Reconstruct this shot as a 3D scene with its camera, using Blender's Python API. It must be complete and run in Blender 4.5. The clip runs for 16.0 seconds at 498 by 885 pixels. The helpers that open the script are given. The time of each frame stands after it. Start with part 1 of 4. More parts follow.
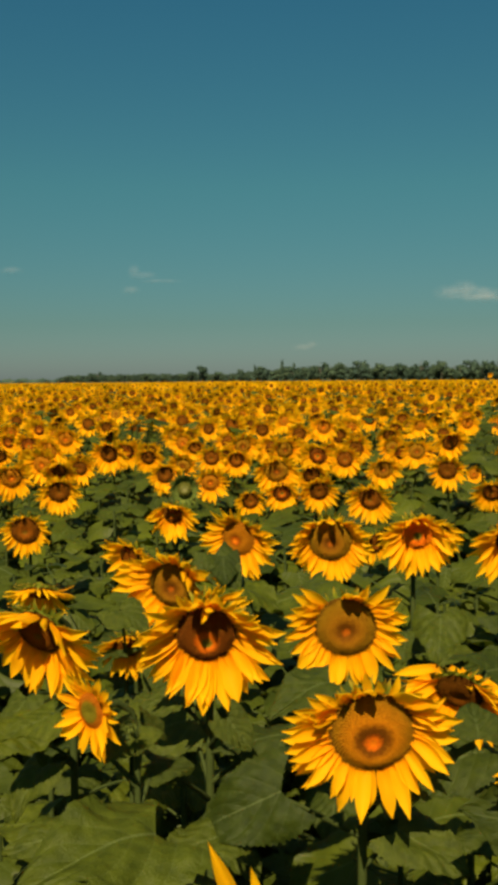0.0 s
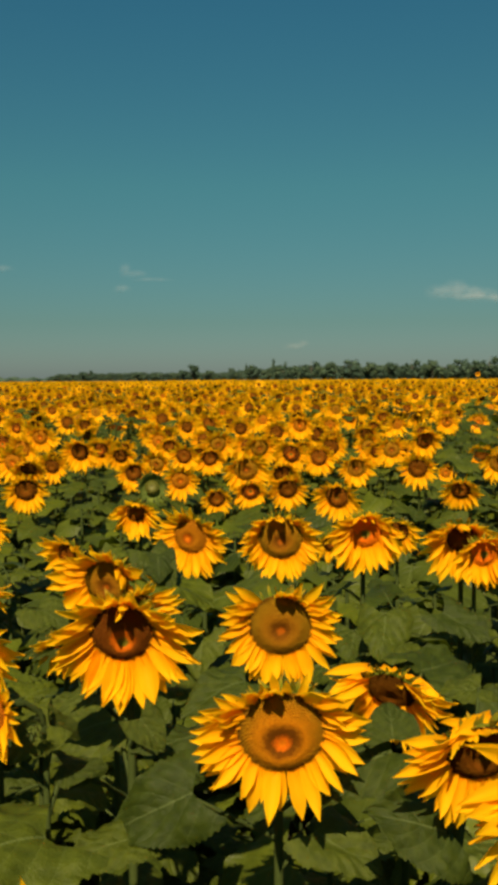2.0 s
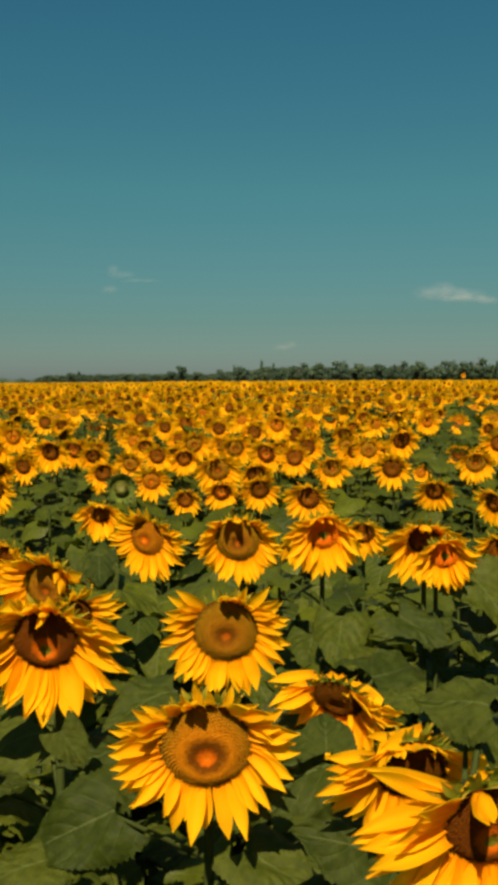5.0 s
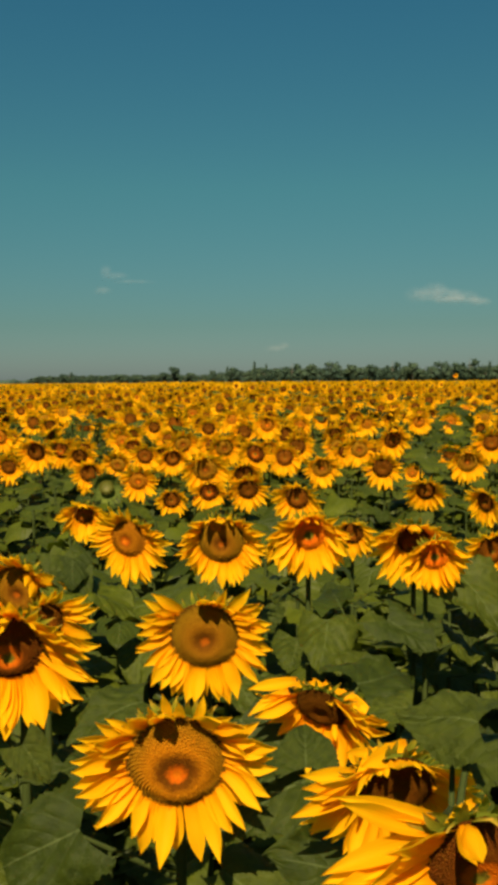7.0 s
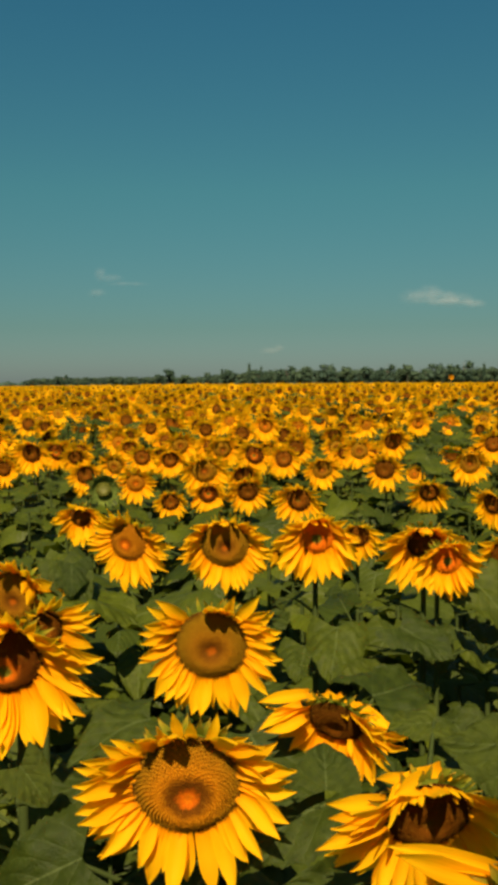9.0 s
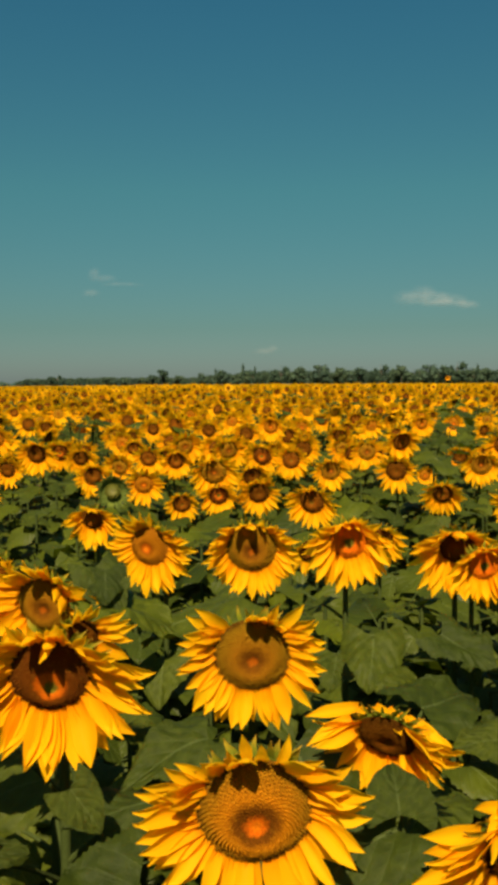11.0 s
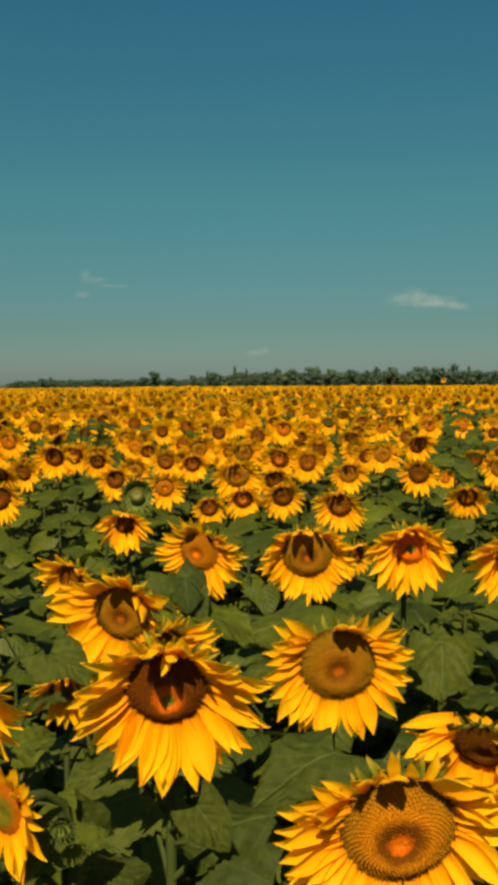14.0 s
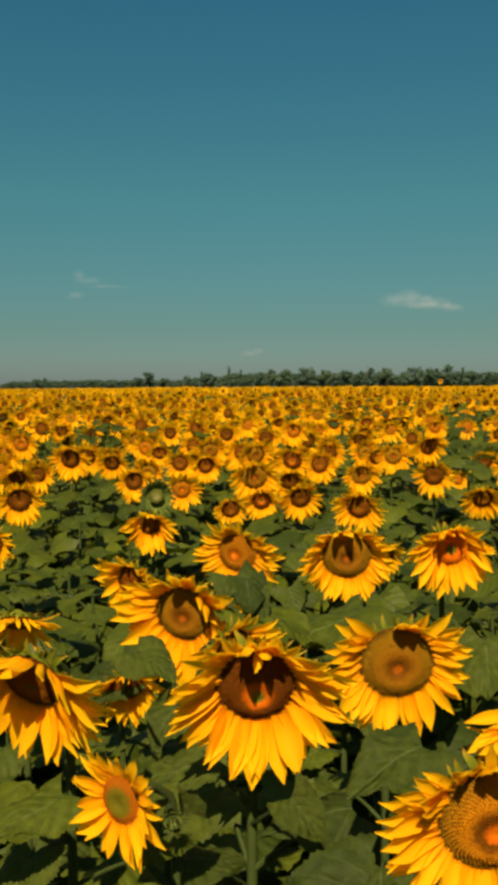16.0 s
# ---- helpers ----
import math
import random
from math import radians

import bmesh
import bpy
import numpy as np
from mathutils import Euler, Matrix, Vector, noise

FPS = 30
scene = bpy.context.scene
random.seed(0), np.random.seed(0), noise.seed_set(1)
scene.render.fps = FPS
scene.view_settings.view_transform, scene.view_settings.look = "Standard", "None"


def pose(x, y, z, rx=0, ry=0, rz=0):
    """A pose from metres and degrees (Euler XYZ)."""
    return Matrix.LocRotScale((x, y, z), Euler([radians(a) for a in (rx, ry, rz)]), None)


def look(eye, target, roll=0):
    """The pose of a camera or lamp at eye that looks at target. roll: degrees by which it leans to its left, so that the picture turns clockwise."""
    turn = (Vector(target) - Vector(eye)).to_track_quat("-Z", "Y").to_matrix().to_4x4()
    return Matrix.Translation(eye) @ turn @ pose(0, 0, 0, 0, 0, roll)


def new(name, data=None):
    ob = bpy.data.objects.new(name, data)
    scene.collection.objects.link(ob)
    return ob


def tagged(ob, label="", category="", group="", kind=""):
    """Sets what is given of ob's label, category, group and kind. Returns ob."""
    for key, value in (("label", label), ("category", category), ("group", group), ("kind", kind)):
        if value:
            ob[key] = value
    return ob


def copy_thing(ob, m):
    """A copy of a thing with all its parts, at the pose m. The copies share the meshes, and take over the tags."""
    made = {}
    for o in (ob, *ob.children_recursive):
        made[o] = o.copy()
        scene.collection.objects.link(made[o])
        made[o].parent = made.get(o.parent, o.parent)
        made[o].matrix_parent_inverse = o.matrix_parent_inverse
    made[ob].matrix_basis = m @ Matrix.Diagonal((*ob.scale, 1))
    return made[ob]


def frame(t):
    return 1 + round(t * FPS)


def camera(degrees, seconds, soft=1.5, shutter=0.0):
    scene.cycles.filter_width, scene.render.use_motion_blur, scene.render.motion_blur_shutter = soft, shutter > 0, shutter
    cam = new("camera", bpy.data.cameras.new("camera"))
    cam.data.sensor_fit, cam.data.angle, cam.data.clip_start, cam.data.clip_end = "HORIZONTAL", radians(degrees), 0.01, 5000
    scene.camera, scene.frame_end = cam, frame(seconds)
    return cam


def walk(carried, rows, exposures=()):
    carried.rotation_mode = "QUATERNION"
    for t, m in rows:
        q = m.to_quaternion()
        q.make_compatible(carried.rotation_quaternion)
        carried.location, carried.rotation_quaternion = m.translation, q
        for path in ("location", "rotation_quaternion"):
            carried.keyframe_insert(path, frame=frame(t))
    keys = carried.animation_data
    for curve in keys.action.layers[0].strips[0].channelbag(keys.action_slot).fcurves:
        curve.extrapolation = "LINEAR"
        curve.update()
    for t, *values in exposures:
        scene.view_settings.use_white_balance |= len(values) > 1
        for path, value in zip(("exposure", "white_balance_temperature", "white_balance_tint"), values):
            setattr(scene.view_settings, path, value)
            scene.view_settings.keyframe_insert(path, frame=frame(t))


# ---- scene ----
cam = camera(30.0, 16.0, 4.8)
METRES, EYE, TILT, LEAN, TURN = 0.93, 2.05, -3.8, 0.4, 0.0
ROWS = [
    (0.0, 0.0, 0.0, 0.0, 0.0, 0.0, -0.0),
    (0.5, 0.0373, -0.0021, -0.0005, -0.16, -0.05, -0.04),
    (1.0, 0.0774, 0.0038, -0.0024, -0.31, -0.07, -0.02),
    (1.5, 0.1157, 0.0155, -0.0042, -0.4, -0.06, -0.04),
    (2.0, 0.1451, 0.0285, -0.0062, -0.53, -0.07, -0.04),
    (2.5, 0.1693, 0.0435, -0.0082, -0.64, -0.07, -0.04),
    (3.0, 0.1892, 0.058, -0.01, -0.76, -0.08, -0.06),
    (3.5, 0.2077, 0.0705, -0.0113, -0.9, -0.09, -0.04),
    (4.0, 0.2242, 0.0885, -0.0131, -1.03, -0.08, -0.03),
    (4.5, 0.2389, 0.1038, -0.014, -1.14, -0.03, -0.04),
    (7.0, 0.2855, 0.2217, -0.027, -1.69, 0.07, 0.03),
    (7.5, 0.2849, 0.249, -0.0292, -1.75, 0.09, 0.02),
    (8.0, 0.281, 0.2742, -0.031, -1.85, 0.12, 0.04),
    (8.5, 0.272, 0.3021, -0.0329, -1.93, 0.17, 0.06),
    (11.0, 0.1581, 0.4206, -0.0324, -2.4, 0.24, 0.03),
    (11.5, 0.1252, 0.4365, -0.031, -2.49, 0.25, 0.02),
    (12.0, 0.0929, 0.4458, -0.0292, -2.58, 0.28, 0.03),
    (12.5, 0.0562, 0.4569, -0.0288, -2.68, 0.31, 0.02),
    (13.0, 0.0181, 0.4617, -0.0266, -2.77, 0.34, 0.05),
    (13.5, -0.0098, 0.4608, -0.025, -2.85, 0.35, 0.06),
    (14.0, -0.0338, 0.4613, -0.0245, -2.93, 0.36, 0.07),
    (14.5, -0.0665, 0.4583, -0.0232, -3.01, 0.36, 0.07),
    (15.0, -0.105, 0.4513, -0.0215, -3.09, 0.39, 0.07),
    (15.5, -0.1441, 0.4363, -0.0196, -3.17, 0.4, 0.06),
    (16.0, -0.1786, 0.4172, -0.0172, -3.29, 0.4, 0.07),
]
walk(cam, [(t, pose(0, 0, EYE, TILT, LEAN, TURN) @ pose(METRES * x, METRES * y, METRES * z, 90 + pitch, roll, yaw)) for t, x, y, z, yaw, pitch, roll in ROWS], [(0.0, 0.97), (3.0, 0.99), (8.0, 1.02), (16.0, 1.03)])

# ---- light ----
SUN_UP, SUN_TURN = 46.0, 189.0          # elevation, and turn clockwise from +y, in degrees
world = bpy.data.worlds.new("sky")
scene.world = world
world.use_nodes = True
wn, wl = world.node_tree.nodes, world.node_tree.links
wn.clear()
sky = wn.new("ShaderNodeTexSky")
sky.sky_type, sky.sun_disc = "NISHITA", False
sky.sun_elevation, sky.sun_rotation = radians(SUN_UP), radians(SUN_TURN)
sky.air_density, sky.dust_density, sky.ozone_density = 1.0, 0.6, 2.0
coord = wn.new("ShaderNodeTexCoord")
split = wn.new("ShaderNodeSeparateXYZ")
tint = wn.new("ShaderNodeValToRGB")
tint.color_ramp.elements[0].position, tint.color_ramp.elements[0].color = 0.0, (0.160, 0.197, 0.226, 1)
tint.color_ramp.elements[1].position, tint.color_ramp.elements[1].color = 0.40, (0.096, 0.282, 0.266, 1)
tint.color_ramp.elements.new(1.0).color = (0.60, 0.74, 0.55, 1)
tint.color_ramp.elements.new(0.06).color = (0.129, 0.192, 0.173, 1)
tint.color_ramp.elements.new(0.20).color = (0.122, 0.266, 0.208, 1)
mixer = wn.new("ShaderNodeMix")
mixer.data_type, mixer.blend_type = "RGBA", "MULTIPLY"
mixer.inputs[0].default_value = 1.0
back = wn.new("ShaderNodeBackground")
back.inputs[1].default_value = 0.10
wout = wn.new("ShaderNodeOutputWorld")
wl.new(coord.outputs["Generated"], split.inputs[0])
wl.new(split.outputs["Z"], tint.inputs[0])
wl.new(sky.outputs[0], mixer.inputs[6])
wl.new(tint.outputs[0], mixer.inputs[7])
wl.new(mixer.outputs[2], back.inputs[0])
wl.new(back.outputs[0], wout.inputs[0])

sun_data = bpy.data.lights.new("sun", "SUN")
sun_data.energy, sun_data.angle, sun_data.color = 5.0, radians(0.5), (1.0, 0.81, 0.54)
sun = new("sun", sun_data)
sun_way = Vector((math.sin(radians(SUN_TURN)) * math.cos(radians(SUN_UP)), math.cos(radians(SUN_TURN)) * math.cos(radians(SUN_UP)), math.sin(radians(SUN_UP))))
sun.matrix_world = look(sun_way * 50, (0, 0, 0))


# ---- materials ----
class Nodes:
    """A small builder for node materials."""

    def __init__(self, name):
        self.mat = bpy.data.materials.new(name)
        self.mat.use_nodes = True
        self.tree = self.mat.node_tree
        self.tree.nodes.clear()

    def add(self, kind, **sets):
        n = self.tree.nodes.new("ShaderNode" + kind)
        for key, value in sets.items():
            n.inputs[key.replace("_", " ")].default_value = value
        return n

    def link(self, a, b):
        self.tree.links.new(a, b)

    def math(self, op, a, b=None):
        n = self.tree.nodes.new("ShaderNodeMath")
        n.operation = op
        for slot, value in enumerate((a, b)):
            if value is None:
                continue
            if isinstance(value, (int, float)):
                n.inputs[slot].default_value = value
            else:
                self.link(value, n.inputs[slot])
        return n.outputs[0]

    def ramp(self, value, stops):
        n = self.tree.nodes.new("ShaderNodeValToRGB")
        els = n.color_ramp.elements
        while len(els) < len(stops):
            els.new(0.5)
        for e, (at, colour) in zip(els, stops):
            e.position, e.color = at, (*colour, 1)
        self.link(value, n.inputs[0])
        return n.outputs[0]

    def mix(self, fac, a, b, blend="MIX"):
        n = self.tree.nodes.new("ShaderNodeMix")
        n.data_type, n.blend_type = "RGBA", blend
        for slot, value in ((0, fac), (6, a), (7, b)):
            if isinstance(value, (int, float)):
                n.inputs[slot].default_value = value
            elif isinstance(value, tuple):
                n.inputs[slot].default_value = (*value, 1)
            else:
                self.link(value, n.inputs[slot])
        return n.outputs[2]

    def noise(self, scale, detail=3.0, rough=0.55, where=None):
        n = self.add("TexNoise", Scale=scale, Detail=detail, Roughness=rough)
        if where is not None:
            self.link(where, n.inputs["Vector"])
        return n.outputs["Fac"]

    def uv(self):
        n = self.tree.nodes.new("ShaderNodeUVMap")
        s = self.tree.nodes.new("ShaderNodeSeparateXYZ")
        self.link(n.outputs[0], s.inputs[0])
        return n.outputs[0], s.outputs[0], s.outputs[1]

    def object_coord(self):
        return self.tree.nodes.new("ShaderNodeTexCoord").outputs["Object"]

    def chance(self):
        """A number that differs from piece to piece."""
        a = self.tree.nodes.new("ShaderNodeObjectInfo").outputs["Random"]
        b = self.tree.nodes.new("ShaderNodeNewGeometry").outputs["Random Per Island"]
        return self.math("FRACT", self.math("ADD", a, b))

    def finish(self, colour, rough=0.6, bump=None, strength=0.3, distance=0.002, through_light=0.0, through_colour=None, gloss=0.5):
        p = self.tree.nodes.new("ShaderNodeBsdfPrincipled")
        p.inputs["Roughness"].default_value = rough
        p.inputs["Specular IOR Level"].default_value = gloss
        if isinstance(colour, tuple):
            p.inputs["Base Color"].default_value = (*colour, 1)
        else:
            self.link(colour, p.inputs["Base Color"])
        if bump is not None:
            b = self.add("Bump", Strength=strength, Distance=distance)
            self.link(bump, b.inputs["Height"])
            self.link(b.outputs[0], p.inputs["Normal"])
        shader = p.outputs[0]
        if through_light:
            tr = self.tree.nodes.new("ShaderNodeBsdfTranslucent")
            if through_colour is None:
                self.link(colour, tr.inputs[0])
            elif isinstance(through_colour, tuple):
                tr.inputs[0].default_value = (*through_colour, 1)
            else:
                self.link(through_colour, tr.inputs[0])
            m = self.tree.nodes.new("ShaderNodeMixShader")
            m.inputs[0].default_value = through_light
            self.link(shader, m.inputs[1])
            self.link(tr.outputs[0], m.inputs[2])
            shader = m.outputs[0]
        out = self.tree.nodes.new("ShaderNodeOutputMaterial")
        self.link(shader, out.inputs[0])
        return self.mat


def petal_material():
    n = Nodes("petal_yellow")
    uv, u, v = n.uv()
    base = n.ramp(v, [(0.0, (0.74, 0.25, 0.002)), (0.12, (0.88, 0.415, 0.003)), (0.40, (0.92, 0.48, 0.004)), (1.0, (0.92, 0.525, 0.006))])
    odd = n.ramp(n.chance(), [(0.0, (0.92, 0.80, 0.7)), (0.30, (1.0, 0.97, 0.9)), (1.0, (1.0, 1.0, 1.0))])
    colour = n.mix(1.0, base, odd, "MULTIPLY")
    streak = n.math("SINE", n.math("MULTIPLY", u, 50.0))
    patch = n.noise(28.0, 4.0, 0.6, n.object_coord())
    colour = n.mix(n.math("MULTIPLY", patch, 0.12), colour, (0.80, 0.38, 0.004))
    return n.finish(colour, 0.55, n.math("ADD", streak, n.math("MULTIPLY", patch, 2.0)), 0.14, 0.0010, 0.56, n.mix(0.35, colour, (0.97, 0.66, 0.006)), 0.03)


def leaf_material():
    n = Nodes("leaf_green")
    uv, u, v = n.uv()
    side = n.math("ABSOLUTE", n.math("SUBTRACT", u, 0.5))
    rib = n.math("LESS_THAN", side, 0.012)
    wave = n.math("PINGPONG", n.math("SUBTRACT", n.math("MULTIPLY", v, 5.0), n.math("MULTIPLY", side, 5.5)), 0.5)
    vein = n.math("MULTIPLY", n.math("LESS_THAN", wave, 0.035), n.math("GREATER_THAN", 0.44, side))
    where = n.object_coord()
    mottled = n.noise(7.0, 5.0, 0.6, where)
    fine = n.noise(50.0, 3.0, 0.6, where)
    colour = n.ramp(mottled, [(0.3, (0.0265, 0.038, 0.0035)), (0.7, (0.0545, 0.070, 0.005))])
    odd = n.ramp(n.chance(), [(0.0, (0.55, 0.62, 0.75)), (0.45, (0.95, 0.95, 1.0)), (0.8, (1.12, 1.08, 0.9)), (1.0, (1.38, 1.30, 0.7))])
    colour = n.mix(1.0, colour, odd, "MULTIPLY")
    colour = n.mix(n.math("ADD", n.math("MULTIPLY", rib, 0.22), n.math("MULTIPLY", vein, 0.07)), colour, (0.16, 0.20, 0.07))
    height = n.math("ADD", n.math("MULTIPLY", n.math("SMOOTH_MIN", wave, 0.2), 1.6), n.math("ADD", mottled, n.math("MULTIPLY", fine, 0.4)))
    return n.finish(colour, 0.52, height, 0.8, 0.006, 0.22, (0.095, 0.130, 0.004), 0.14)


def bract_material():
    n = Nodes("bract_green")
    uv, u, v = n.uv()
    colour = n.ramp(v, [(0.0, (0.07, 0.10, 0.008)), (0.4, (0.17, 0.19, 0.012)), (0.72, (0.42, 0.29, 0.02)), (1.0, (0.62, 0.33, 0.04))])
    fine = n.noise(90.0, 3.0, 0.6, n.object_coord())
    colour = n.mix(n.math("MULTIPLY", fine, 0.4), colour, (0.22, 0.21, 0.02))
    return n.finish(colour, 0.7, fine, 0.3, 0.002, 0.35, (0.30, 0.30, 0.01), 0.05)


def stem_material():
    n = Nodes("stem_green")
    where = n.object_coord()
    a, b = n.noise(9.0, 3.0, 0.5, where), n.noise(180.0, 3.0, 0.6, where)
    colour = n.ramp(a, [(0.3, (0.018, 0.029, 0.005)), (0.7, (0.034, 0.048, 0.009))])
    colour = n.mix(n.math("MULTIPLY", b, 0.4), colour, (0.055, 0.07, 0.017))
    return n.finish(colour, 0.75, b, 0.5, 0.002, 0.0, None, 0.12)


def disc_material(name, stops):
    n = Nodes(name)
    uv, u, v = n.uv()
    grain = n.noise(24.0, 5.0, 0.68, n.object_coord())
    wide = n.noise(2.6, 4.0, 0.65, n.object_coord())
    fleck = n.noise(11.0, 2.0, 0.6, n.object_coord())
    edge = n.math("ADD", u, n.math("MULTIPLY", n.math("SUBTRACT", wide, 0.5), 0.26))
    edge = n.math("ADD", edge, n.math("MULTIPLY", n.math("SUBTRACT", fleck, 0.5), 0.12))
    colour = n.ramp(edge, stops)
    dusk = n.math("MULTIPLY", n.math("MULTIPLY", grain, grain), 1.15)
    colour = n.mix(dusk, colour, (0.085, 0.032, 0.004))
    colour = n.mix(n.math("MULTIPLY", n.math("MAXIMUM", n.math("SUBTRACT", fleck, 0.56), 0.0), 1.2), colour, (0.32, 0.17, 0.01))
    return n.finish(colour, 0.75, grain, 0.8, 0.004, 0.0, None, 0.0)


def soil_material():
    n = Nodes("dry_soil")
    where = n.object_coord()
    a, b = n.noise(0.6, 4.0, 0.6, where), n.noise(14.0, 6.0, 0.65, where)
    colour = n.ramp(b, [(0.25, (0.030, 0.024, 0.015)), (0.75, (0.085, 0.066, 0.040))])
    colour = n.mix(n.math("MULTIPLY", a, 0.5), colour, (0.045, 0.050, 0.018))
    return n.finish(colour, 0.95, b, 1.0, 0.04, 0.0, None, 0.1)


def foliage_material(name, low, high, scale=0.35):
    n = Nodes(name)
    a = n.noise(scale, 4.0, 0.6, n.object_coord())
    colour = n.ramp(a, [(0.3, low), (0.7, high)])
    odd = n.ramp(n.chance(), [(0.0, (0.75, 0.8, 0.8)), (0.5, (1.0, 1.0, 1.0)), (1.0, (1.3, 1.2, 1.0))])
    colour = n.mix(1.0, colour, odd, "MULTIPLY")
    return n.finish(colour, 0.8, None, 0.3, 0.002, 0.3, None, 0.1)


def bark_material():
    n = Nodes("bark")
    a = n.noise(3.0, 5.0, 0.6, n.object_coord())
    return n.finish(n.ramp(a, [(0.3, (0.05, 0.04, 0.03)), (0.7, (0.13, 0.11, 0.085))]), 0.9, a, 0.8, 0.05)


def cloud_material(name, most):
    n = Nodes(name)
    uv, u, v = n.uv()
    x, y = n.math("MULTIPLY", n.math("SUBTRACT", u, 0.5), 2.0), n.math("MULTIPLY", n.math("SUBTRACT", v, 0.5), 2.0)
    fall = n.math("MAXIMUM", n.math("SUBTRACT", 1.0, n.math("ADD", n.math("MULTIPLY", x, x), n.math("MULTIPLY", y, y))), 0.0)
    puff = n.noise(0.020, 4.0, 0.6, n.object_coord())
    ragged = n.math("MAXIMUM", n.math("SUBTRACT", n.math("MULTIPLY", puff, 3.4), 0.9), 0.0)
    alpha = n.math("MULTIPLY", n.math("MINIMUM", n.math("MULTIPLY", n.math("MULTIPLY", fall, fall), ragged), 1.0), most)
    d = n.tree.nodes.new("ShaderNodeBsdfDiffuse")
    d.inputs[0].default_value = (0.82, 0.68, 0.62, 1)
    t = n.tree.nodes.new("ShaderNodeBsdfTransparent")
    m = n.tree.nodes.new("ShaderNodeMixShader")
    out = n.tree.nodes.new("ShaderNodeOutputMaterial")
    n.link(alpha, m.inputs[0])
    n.link(t.outputs[0], m.inputs[1])
    n.link(d.outputs[0], m.inputs[2])
    n.link(m.outputs[0], out.inputs[0])
    return n.mat


PETAL, LEAF, BRACT, STEM = petal_material(), leaf_material(), bract_material(), stem_material()
DISC = {
    "gold": disc_material("disc_golden_brown", [(0.0, (0.80, 0.24, 0.005)), (0.13, (0.72, 0.14, 0.004)), (0.25, (0.11, 0.034, 0.003)), (0.36, (0.15, 0.045, 0.003)), (0.52, (0.52, 0.180, 0.004)), (0.88, (0.24, 0.115, 0.004)), (1.0, (0.08, 0.035, 0.004))]),
    "olive": disc_material("disc_olive_brown", [(0.0, (0.50, 0.12, 0.005)), (0.09, (0.40, 0.09, 0.004)), (0.17, (0.13, 0.045, 0.004)), (0.26, (0.17, 0.060, 0.004)), (0.45, (0.29, 0.120, 0.005)), (0.85, (0.23, 0.125, 0.005)), (1.0, (0.07, 0.030, 0.004))]),
    # orange disc as the sun picks it out, outer brown darkened for petal shade
    "dark": disc_material("disc_part_shaded", [(0.0, (0.16, 0.17, 0.015)), (0.14, (0.17, 0.15, 0.014)), (0.20, (0.66, 0.15, 0.004)), (0.33, (0.56, 0.11, 0.003)), (0.43, (0.13, 0.032, 0.003)), (1.0, (0.080, 0.022, 0.003))]),
    "ember": disc_material("disc_ember_orange", [(0.0, (0.14, 0.15, 0.015)), (0.20, (0.15, 0.14, 0.014)), (0.32, (0.80, 0.15, 0.004)), (0.80, (0.90, 0.22, 0.004)), (1.0, (0.45, 0.12, 0.004))]),
    "green": disc_material("disc_olive_green", [(0.0, (0.13, 0.135, 0.010)), (0.55, (0.17, 0.15, 0.009)), (0.70, (0.40, 0.12, 0.005)), (1.0, (0.46, 0.11, 0.005))]),
    "plain": disc_material("disc_brown", [(0.0, (0.17, 0.11, 0.010)), (0.14, (0.20, 0.09, 0.007)), (0.25, (0.28, 0.075, 0.004)), (0.55, (0.16, 0.048, 0.003)), (0.85, (0.10, 0.032, 0.003)), (1.0, (0.06, 0.020, 0.002))]),
    # plain brown darkened, with the shade of overhanging petals in the colour
    "deep": disc_material("disc_shaded_brown", [(0.0, (0.13, 0.065, 0.006)), (0.2, (0.17, 0.050, 0.003)), (0.6, (0.085, 0.027, 0.002)), (1.0, (0.045, 0.016, 0.002))]),
    "young": disc_material("disc_unripe_green", [(0.0, (0.26, 0.27, 0.12)), (0.45, (0.17, 0.19, 0.05)), (0.8, (0.09, 0.12, 0.02)), (1.0, (0.07, 0.09, 0.015))]),
    "orange": disc_material("disc_orange", [(0.0, (0.85, 0.28, 0.008)), (0.10, (0.72, 0.16, 0.004)), (0.18, (0.46, 0.09, 0.003)), (0.28, (0.26, 0.070, 0.003)), (0.45, (0.38, 0.135, 0.004)), (1.0, (0.28, 0.10, 0.004))]),
}
SOIL, BARK = soil_material(), bark_material()
BUD = foliage_material("bud_green", (0.070, 0.095, 0.014), (0.130, 0.165, 0.032), 6.0)
CLOUD, THIN_CLOUD = cloud_material("cloud_white", 0.050), cloud_material("cloud_thin", 0.030)
# foliage lightened and cooled so the colours hold the haze of distance
WOODS = [foliage_material("foliage_dark", (0.036, 0.064, 0.044), (0.052, 0.088, 0.058)), foliage_material("foliage_olive", (0.046, 0.076, 0.048), (0.068, 0.106, 0.062)), foliage_material("foliage_haze_blue", (0.040, 0.070, 0.053), (0.058, 0.094, 0.066))]


